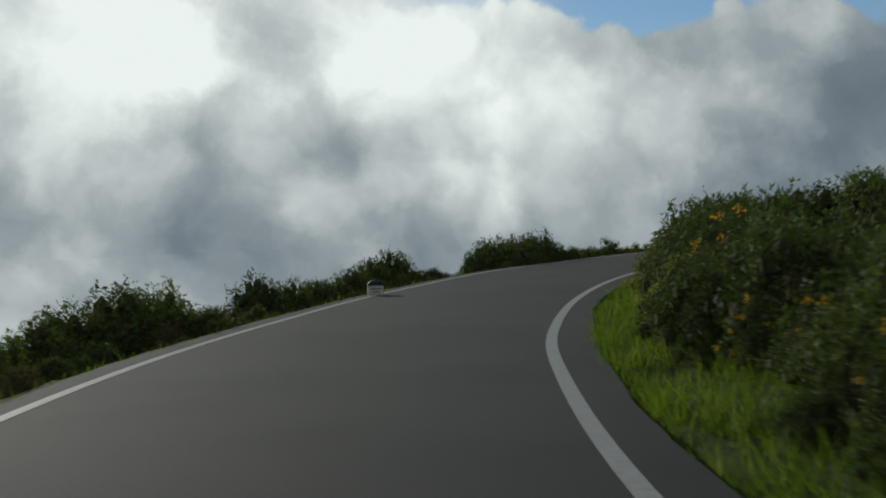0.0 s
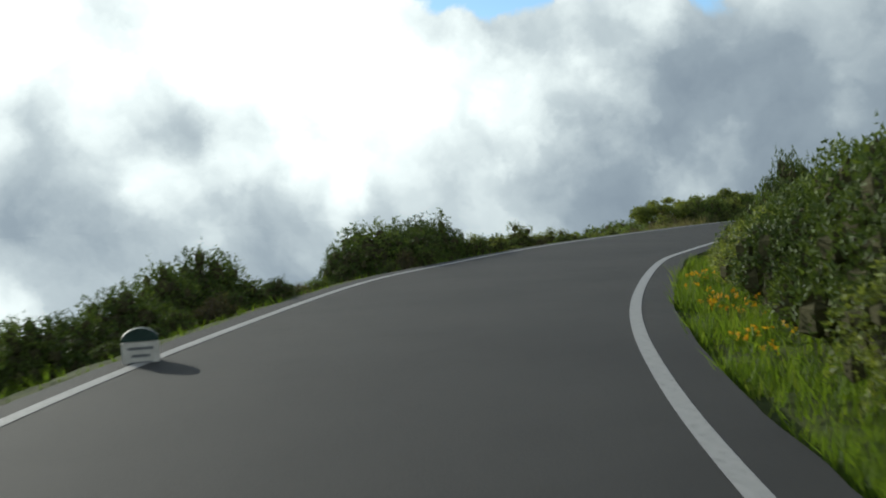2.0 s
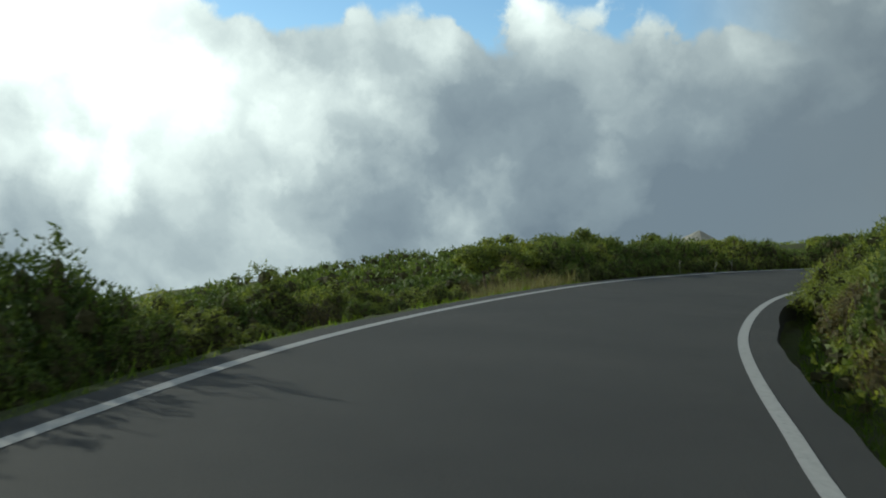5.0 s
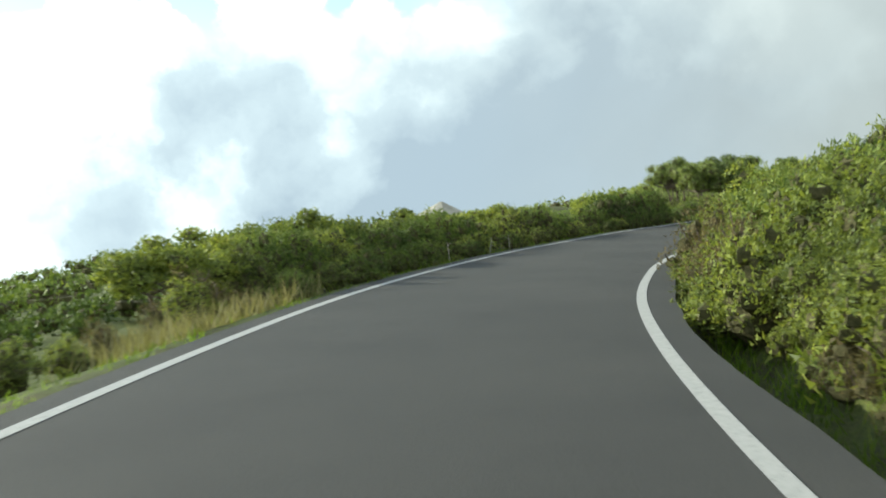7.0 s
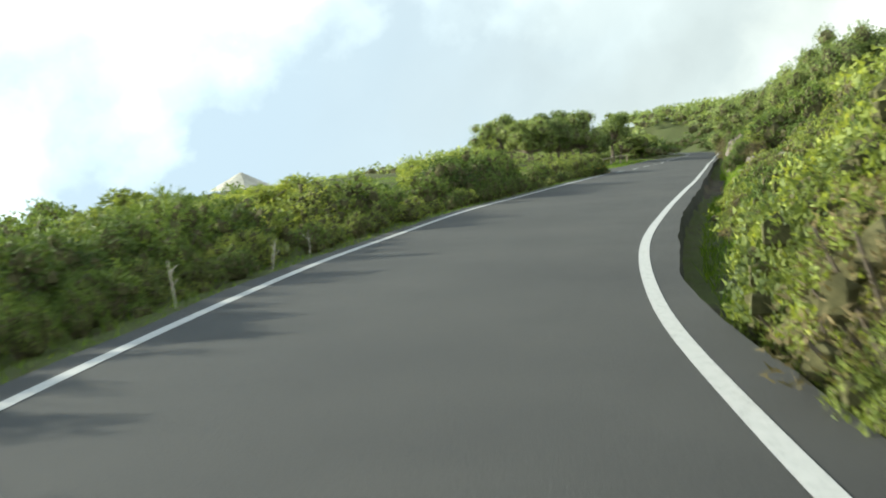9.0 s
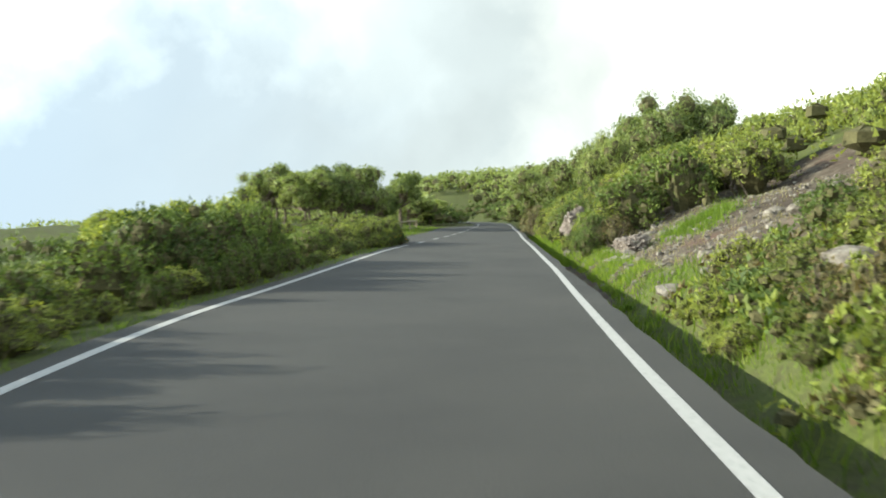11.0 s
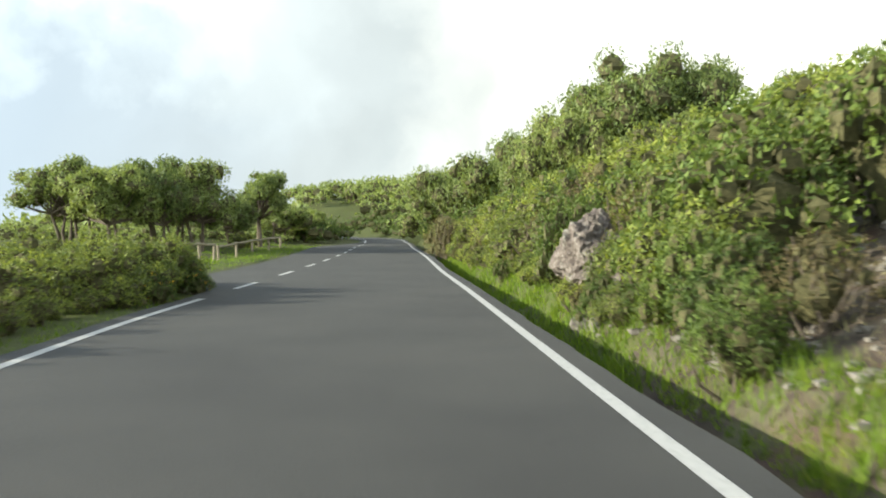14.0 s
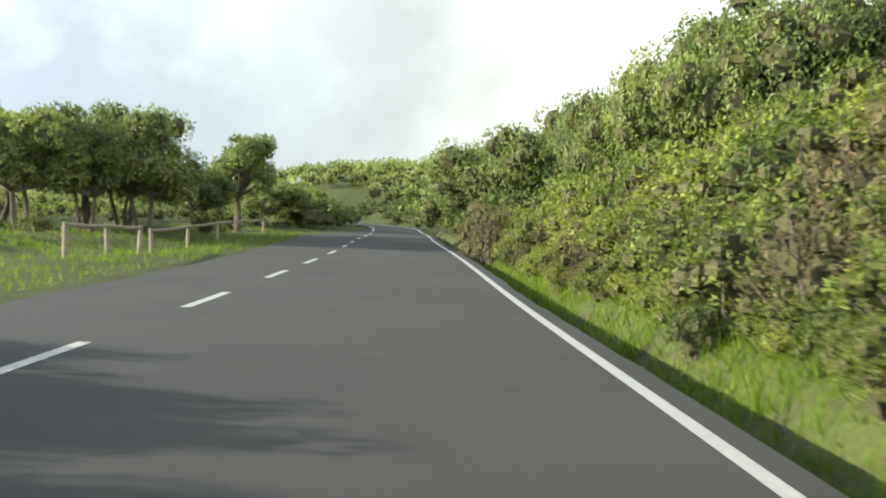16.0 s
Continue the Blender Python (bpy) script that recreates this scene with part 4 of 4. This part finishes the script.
far_scrub("hillside_scrub", scatter(1350, 25, 150, 10, 70, lambda x, y, l, r: (r > 9.5) & ((r > 12.5) | (x < 56) | (x > 73)) & (r < 36), 5), 1.7, "yellow-green scrub covering the hillside above the road", BROOM, 40, 0.9)
far_scrub("bank_scrub", scatter(2600, 13, 75, 10, 56, lambda x, y, l, r: (l < 0) & (((r > 5.0) & (r < 10) & (x < 56.5)) | ((r > 9.8) & (r < 13) & (x > 55))), 8), 1.05, "dense yellow-green shrubs covering the upper bank", BROOM, 34, 0.8)
far_scrub("seaward_scrub", scatter(2400, -30, 80, -5, 90, lambda x, y, l, r: (l > 5.0) & (l < 17) & (x < 76), 9), 0.8, "dark low scrub on the slope just below the road", HEATHER, 36, 0.85)
far_scrub("seaward_woodland", scatter(1900, -40, 95, 5, 150, lambda x, y, l, r: (l > 16) & (l < 85) & ((x < 76) | (l > 40)), 6), 1.4, "dark scrub woodland on the slope below the road", HEATHER, 14, 1.4)
far_scrub("ridge_scrub", np.concatenate([scatter(500, 140, 400, 10, 160, lambda x, y, l, r: ((l > 4) | (r > 4)), 7), scatter(500, 150, 260, 40, 130, lambda x, y, l, r: (l > 12) | (r > 12), 17)]), 3.0, "grey-green woodland on the distant ridge", TREELEAF, 12, 2.0)


for k, (mat, word) in enumerate([(BROOM, "yellow-green"), (DRY, "brown dried"), (HEATHER, "dark green")]):
    far_scrub("bank_undergrowth", scatter((3600, 900, 2600)[k], 13, 53, 20, 56, lambda x, y, l, r: (r > 1.2 + 0.15 * k) & (r < 8.5) & (l < 0) & (r < 5.5), 60 + k), 0.38, word + " low undergrowth covering the bank", mat, 14, 0.9)


# ---- grass ----
def grass_sheet(name, n, seed, place, tall, label, mat, width=0.006):
    """Single blades over a strip of verge."""
    r = np.random.RandomState(seed)
    p = place(r, n)
    z = height(p[:, 0], p[:, 1])
    ok = wave(p[:, 0], p[:, 1], 2.3, seed) + r.uniform(-1.0, 1.0, len(p)) > -0.35
    p, z = p[ok], z[ok]
    base = np.stack([p[:, 0], p[:, 1], z - 0.02], 1)
    n = len(base)
    h = tall * r.uniform(0.4, 1.3, n) * (1 + 0.5 * wave(p[:, 0], p[:, 1], 1.4, seed + 9))
    a = r.uniform(0, 6.2832, n)
    side = np.stack([np.cos(a), np.sin(a), 0 * a], 1) * (width * r.uniform(0.7, 1.6, n))[:, None]
    tip = base + np.stack([r.normal(0, 0.35, n) * h, r.normal(0, 0.35, n) * h, h], 1)
    v = np.stack([base - side, base + side, tip], 1).reshape(-1, 3)
    return tagged(mesh_object(name, v.tolist(), np.arange(3 * n).reshape(-1, 3).tolist(), mat), label, "grass", kind="stuff")


def verge(curve, nor, side, x0, x1, s0, s1):
    def place(r, n):
        i = r.uniform(2 * arc(curve, x0), 2 * arc(curve, x1), n)
        k = np.clip(i.astype(int), 0, len(curve) - 2)
        c = curve[k] + (curve[k + 1] - curve[k]) * (i - k)[:, None]
        s = s0 + (s1 - s0) * r.uniform(0, 1, n) ** 1.3
        return c + nor[k] * (side * s)[:, None]
    return place


grass_sheet("verge_grass", 34000, 1, verge(RC, RN, -1, -2.6, 14, 0.46, 2.2), 0.20, "lush bright green grass on the inner verge", GRASS, 0.008)
grass_sheet("ditch_grass", 16000, 2, verge(RC, RN, -1, 14, 57, 0.75, 2.3), 0.19, "green weeds growing in the roadside ditch", GRASS, 0.009)
grass_sheet("bank_grass", 22000, 3, verge(RC, RN, -1, 70, 110, 0.8, 2.6), 0.22, "fresh green grass and weeds on the foot of the bank", GRASS, 0.009)
grass_sheet("ditch_weeds", 8000, 14, verge(RC, RN, -1, 57, 70, 1.0, 1.9), 0.16, "green weeds at the foot of the bare slope", GRASS, 0.009)
grass_sheet("slope_grass", 5000, 4, lambda r, n: np.array([66.2, 47.6]) + r.normal(0, 1, (n, 2)) * np.array([1.2, 0.45]), 0.26, "bright green grass patch on the bare slope", GRASS, 0.010)
grass_sheet("seaward_grass", 12000, 5, verge(LC, LN, 1, -8, 79, 0.42, 2.2), 0.10, "thin grass and weeds along the seaward edge", GRASS, 0.008)
grass_sheet("dry_grass", 2200, 6, verge(LC, LN, 1, 22.0, 27.0, 0.7, 2.2), 0.32, "tall straw-coloured dry grass at the road's edge", STRAW, 0.008)
grass_sheet("lawn_grass", 40000, 7, lambda r, n: (lambda p: p[(lambda o: o > 2.6)(offset_from(LC, LN, p)[0])])(np.stack([r.uniform(82, 128, n), r.uniform(62.5, 80, n)], 1)), 0.15, "short uneven grass beside the lay-by", GRASS, 0.012)


far_scrub("far_layby_scrub", scatter(1100, 118, 215, 66, 140, lambda x, y, l, r: (l > 5.0) & (l < 30) & ((x > 128) | (l > 11)), 41), 1.3, "dense green scrub beyond the end of the lay-by", TREELEAF, 30, 0.8)
r_far = np.random.RandomState(31)
far_scrub("far_verge_scrub", np.concatenate([verge(LC, LN, 1, 138, 212, 2.6, 14)(r_far, 170), verge(RC, RN, -1, 118, 212, 2.6, 14)(r_far, 190)]), 1.9, "dense green scrub lining the far stretch of road", HEATHER, 20, 1.1)
grass_sheet("slope_straw", 7000, 15, verge(RC, RN, -1, 55, 74, 1.4, 8), 0.12, "thin dry straw grass on the bare slope", STRAW, 0.007)


# ---- loose bushes on the lay-by's grass ----
for x, y, h in [(86.5, 66.2, 0.7), (89.0, 67.8, 0.6), (92.0, 71.0, 0.8), (97.5, 72.0, 0.7), (101.0, 73.0, 0.6), (105.0, 74.0, 0.9), (117.0, 73.2, 1.0), (120.5, 74.0, 1.1), (103.5, 77.0, 0.9), (96.0, 76.5, 1.0), (90.5, 75.5, 0.9), (85.5, 69.5, 0.8)]:
    plant("ghg"[rng.randint(3)], x, y, h, h * 1.4, near=False, group="bushes on the grass")


# ---- rocks ----
def make_rock(seed):
    """An angular stone about one metre across."""
    r = np.random.RandomState(seed)
    bm = bmesh.new()
    bmesh.ops.create_icosphere(bm, subdivisions=2, radius=0.5)
    cuts = [(Vector(r.normal(0, 1, 3)).normalized(), r.uniform(0.28, 0.42)) for _ in range(9)]
    for v in bm.verts:
        for n, d in cuts:
            k = v.co.dot(n)
            if k > d:
                v.co -= n * (k - d)
        v.co += Vector(r.normal(0, 0.018, 3))
        v.co.z *= 0.75
    return tagged(part("rock", bm, ROCK), "pale lichen-covered rock lying on the bare slope", "rock")


ROCKS = [make_rock(400 + i) for i in range(4)]
rock_used = set()


def set_rock(x, y, size, flat=1.0, group="rocks on the slope", label=""):
    k = rng.randint(4)
    ob = ROCKS[k]
    m = placed(x, y, (size * rng.uniform(0.8, 1.3), size * rng.uniform(0.8, 1.3), size * flat), rng.uniform(0, 360), 0.02 * size, rng.uniform(-20, 20, 2))
    if k in rock_used:
        ob = copy_thing(ob, m)
        ob.matrix_basis = m
    else:
        rock_used.add(k)
        ob.matrix_basis = m
    return tagged(ob, label, group=group)


for _ in range(115):
    p = along(RC, RN, rng.uniform(53.5, 76), -(1.5 + 7.0 * rng.uniform(0, 1) ** 1.6))
    set_rock(p[0], p[1], 0.10 + 0.46 * rng.uniform(0, 1) ** 2.6, 0.8)
def build_rubble():
    """Small loose stones over the bare slope."""
    r = np.random.RandomState(77)
    pieces = []
    for _ in range(1300):
        p = along(RC, RN, r.uniform(55, 75), -(1.5 + 8 * r.uniform(0, 1) ** 1.2)) + r.normal(0, 0.3, 2)
        k = 0.025 + 0.06 * r.uniform(0, 1) ** 2
        pieces.append((p, k))
    z = height(np.array([p[0] for p, _ in pieces]), np.array([p[1] for p, _ in pieces]))
    v, f = joined([blob((p[0], p[1], g + k * 0.3), (k * r.uniform(0.8, 1.6), k * r.uniform(0.8, 1.6), k * 0.7), r, 0.3, 5, 3) for (p, k), g in zip(pieces, z)])
    tagged(mesh_object("rubble", v, f, ROCK), "small pale stones littering the bare slope", "rubble", kind="stuff")


build_rubble()
for _ in range(40):
    p = along(RC, RN, rng.uniform(33, 56), -rng.uniform(2.0, 5.0))
    set_rock(p[0], p[1], rng.uniform(0.25, 0.7), 0.8)
for x, y, s in [(75.2, 52.5, 0.5), (74.4, 52.2, 0.45), (19.6, 34.6, 0.7), (18.3, 33.7, 0.6), (22.2, 36.4, 0.6), (49.5, 45.6, 0.9), (63.2, 49.3, 0.45), (63.9, 49.6, 0.35), (64.8, 49.4, 0.5), (65.7, 49.7, 0.35), (66.6, 49.9, 0.4), (61.9, 48.9, 0.3), (43.5, 44.6, 1.0), (40.2, 43.9, 0.9)]:
    set_rock(x, y, s, 1.0, "outcrops on the bank", "rough grey-brown rock outcrop half hidden by shrubs")


def build_outcrop(x, y, z, radii, turn, seed, label):
    """A rough, bedded knob of rock standing out of the bank."""
    bm = bmesh.new()
    bmesh.ops.create_icosphere(bm, subdivisions=5, radius=1.0)
    shift = Vector((seed * 7.3, seed * 3.1, seed * 1.7))
    for v in bm.verts:
        d = v.co.normalized()
        q = d * 1.3 + shift
        big = noise.noise(q) * 0.34
        cracks = -0.13 * abs(noise.noise(q * 2.6 + Vector((0, 0, 4)))) - 0.05 * abs(noise.noise(Vector((q.x * 2, q.y * 2, q.z * 9))))
        grain = 0.09 * noise.noise(q * 7) + 0.05 * noise.noise(q * 17)
        k = 1 + big + cracks * 1.6 + grain
        v.co = Vector((d.x * radii[0] * k, d.y * radii[1] * k, d.z * radii[2] * k))
    ob = tagged(part("rock_outcrop", bm, OUTCROP), label, "rock", group="outcrops on the bank")
    ob.matrix_basis = pose(x, y, z, 0, 0, turn)


build_outcrop(76.7, 52.3, 0.78, (0.78, 0.65, 0.68), 12, 1, "rough pinkish-grey bedded rock knob among shrubs")
build_outcrop(75.2, 51.9, 0.28, (0.5, 0.4, 0.38), 40, 2, "low lichen-spotted rock beside the bedded knob")
build_outcrop(66.1, 49.4, 0.40, (1.0, 0.5, 0.34), 12, 3, "low grey rock ledge with pale lichen on the bare slope")
build_outcrop(20.6, 35.0, 0.35, (0.8, 0.55, 0.6), 40, 4, "dark rough rock half hidden by dry shrubs")


# ---- small roadside things ----
def box_bm(sx, sy, sz, z0=0.0, bevel=0.01):
    bm = bmesh.new()
    bmesh.ops.create_cube(bm, size=1)
    bmesh.ops.scale(bm, vec=(sx, sy, sz), verts=bm.verts)
    bmesh.ops.translate(bm, vec=(0, 0, z0 + sz / 2), verts=bm.verts)
    if bevel:
        bmesh.ops.bevel(bm, geom=bm.edges[:], offset=bevel, segments=2, affect="EDGES")
    return bm


def build_milestone(x, y, turn):
    root = new("milestone")
    part("block", box_bm(0.50, 0.22, 0.52, -0.12, 0.02), WHITEWASH, root)
    bm = bmesh.new()
    bmesh.ops.create_cone(bm, cap_ends=True, segments=28, radius1=0.25, radius2=0.25, depth=0.22)
    bmesh.ops.rotate(bm, matrix=Matrix.Rotation(radians(90), 3, "X"), verts=bm.verts)
    bmesh.ops.bisect_plane(bm, geom=bm.verts[:] + bm.edges[:] + bm.faces[:], plane_co=(0, 0, 0.0), plane_no=(0, 0, -1), clear_outer=True)
    bmesh.ops.holes_fill(bm, edges=bm.edges[:])
    bmesh.ops.scale(bm, vec=(1.0, 1.02, 0.62), verts=bm.verts)
    bmesh.ops.translate(bm, vec=(0, 0, 0.403), verts=bm.verts)
    part("cap", bm, CAPGREEN, root, "dark green rounded cap")
    for k, (w, z) in enumerate([(0.34, 0.30), (0.24, 0.21), (0.30, 0.12)]):
        bm = box_bm(w, 0.008, 0.035, z, 0)
        bmesh.ops.translate(bm, vec=(0, -0.114, 0), verts=bm.verts)
        part("line_of_writing", bm, INK, root)
    tagged(root, "white road marker block with dark rounded top", "milestone")
    root.matrix_basis = placed(x, y, (0.64, 0.64, 0.72), turn, 0.0)


build_milestone(1.3, 23.95, -8)


def build_fence():
    """Low wooden rail fence in two lengths."""
    for pts in ([(94.5, 67.0), (97.3, 67.5), (100.0, 68.0)], [(101.8, 68.5), (106.4, 69.4), (111.4, 70.4), (116.8, 71.3), (122.6, 72.5)]):
        root = new("fence")
        tops = []
        for x, y in pts:
            z = float(height(x, y)[0])
            bm = bmesh.new()
            bmesh.ops.create_cone(bm, cap_ends=True, segments=10, radius1=0.065, radius2=0.058, depth=1.0)
            bmesh.ops.translate(bm, vec=(0, 0, 0.26), verts=bm.verts)
            bmesh.ops.bevel(bm, geom=[e for e in bm.edges if all(abs(v.co.z - 0.76) < 1e-4 for v in e.verts)], offset=0.012, segments=1, affect="EDGES")
            ob = part("post", bm, POSTWOOD, root)
            ob.matrix_basis = pose(x, y, z, rng.uniform(-3, 3), rng.uniform(-3, 3), rng.uniform(0, 360))
            tops.append((x, y, z + 0.70))
        for a, b in zip(tops[:-1], tops[1:]):
            m = [(p + q) / 2 + (-0.02 if k == 2 else 0) for k, (p, q) in enumerate(zip(a, b))]
            v, f = tube([a, m, b], [0.05, 0.047, 0.05], 8)
            mesh_object("rail", v, f, POSTWOOD, root)
        tagged(root, "low weathered wooden rail fence in the grass", "fence", group="fences by the lay-by")


build_fence()


def build_shelter(x, y, top):
    """An open shelter with a pale pyramid roof."""
    root = new("shelter")
    z = float(height(x, y)[0])
    eave = top - z - 1.5
    bm = bmesh.new()
    bmesh.ops.create_cone(bm, cap_ends=True, segments=8, radius1=3.0, radius2=0.12, depth=1.5)
    bmesh.ops.translate(bm, vec=(0, 0, eave + 0.75), verts=bm.verts)
    part("roof", bm, THATCH, root, "pale grey pyramid roof")
    for k in range(6):
        bm = bmesh.new()
        bmesh.ops.create_cone(bm, cap_ends=True, segments=8, radius1=0.09, radius2=0.08, depth=eave + 0.6)
        bmesh.ops.translate(bm, vec=(2.3 * math.cos(k * 1.0472), 2.3 * math.sin(k * 1.0472), (eave - 0.4) / 2), verts=bm.verts)
        part("post", bm, POSTWOOD, root)
    tagged(root, "open round shelter with pale roof below the road", "shelter")
    root.matrix_basis = pose(x, y, z)


build_shelter(98.7, 100.7, 1.45)


def build_dead_stem(x, y, h, lean, seed):
    """A bleached bare stem with a few side twigs."""
    r = np.random.RandomState(seed)
    path = [(0, 0, -0.1), (lean * 0.3, 0.02, h * 0.4), (lean, r.normal(0, 0.05), h)]
    pieces = [tube(path, [0.008, 0.006, 0.003], 6)]
    for k in range(3):
        t = r.uniform(0.4, 0.9)
        a = r.uniform(0, 6.28)
        pieces.append(tube([(lean * t, 0, h * t), (lean * t + 0.09 * math.cos(a), 0.09 * math.sin(a), h * t + 0.08)], [0.005, 0.002], 5))
    v, f = joined(pieces)
    ob = mesh_object("dead_stem", v, f, DEADWOOD)
    tagged(ob, "bleached bare dead stem standing at the road's edge", "dead stem", group="dead stems")
    ob.matrix_basis = placed(x, y, (1, 1, 1), r.uniform(0, 360), 0.0)


for k, (x, y, h, lean) in enumerate([(33.3, 49.25, 0.5, 0.06), (36.6, 50.5, 0.42, 0.08), (38.2, 51.0, 0.4, -0.08)]):
    build_dead_stem(x, y, h, lean, 500 + k)


def build_aloe(x, y, size):
    """A rosette of pointed fleshy leaves."""
    root = new("rosette_plant")
    for k in range(22):
        a = 2.4 * k
        el = 0.25 + 0.95 * k / 22
        L = size * (1 - 0.35 * k / 22)
        d = Vector((math.cos(a) * math.cos(el), math.sin(a) * math.cos(el), math.sin(el)))
        s = Vector((-math.sin(a), math.cos(a), 0)) * 0.16 * L
        up = Vector((0, 0, 0.05 * L))
        m = d * L * 0.45 - up
        v = [Vector((0, 0, 0)) + s * 0.5, Vector((0, 0, 0)) - s * 0.5, m - s, m + s, d * L + up, m - up * 1.2]
        mesh_object("leaf", v, [(0, 3, 5, 1), (1, 5, 2), (3, 4, 5), (2, 5, 4), (0, 1, 2, 4, 3)], GRASS, root)
    tagged(root, "pale green succulent rosette growing on the bare bank", "succulent")
    root.matrix_basis = placed(x, y, (1, 1, 1), 0, -0.03)


build_aloe(55.9, 48.6, 0.2)


def build_flowers(x, y, n, seed):
    """A low clump of orange blossom in the grass."""
    r = np.random.RandomState(seed)
    root = new("flower_clump")
    p = np.stack([r.normal(0, 0.22, n), r.normal(0, 0.14, n), r.uniform(0.10, 0.28, n)], 1)
    v, f = leaf_cloud(p, np.tile([0, 0, 0.3], (n, 1)), 0.036, 0.014, r, 1.0, 6)
    mesh_object("blossom", v, f, FLOWER, root)
    q = p * np.array([1, 1, 0.5])
    v, f = leaf_cloud(q, np.tile([0, 0, 1.0], (n, 1)), 0.14, 0.008, r, 0.4, 5)
    mesh_object("leafage", v, f, GRASS, root)
    tagged(root, "low clump of orange-yellow flowers in the verge grass", "flowers", group="verge flowers")
    root.matrix_basis = placed(x, y, (1, 1, 1), r.uniform(0, 180), 0.0)


for k, (x, y) in enumerate([(7.15, 23.2), (7.6, 23.9), (7.0, 22.7), (5.6, 20.9), (9.2, 26.0)]):
    build_flowers(x, y, 13, 600 + k)
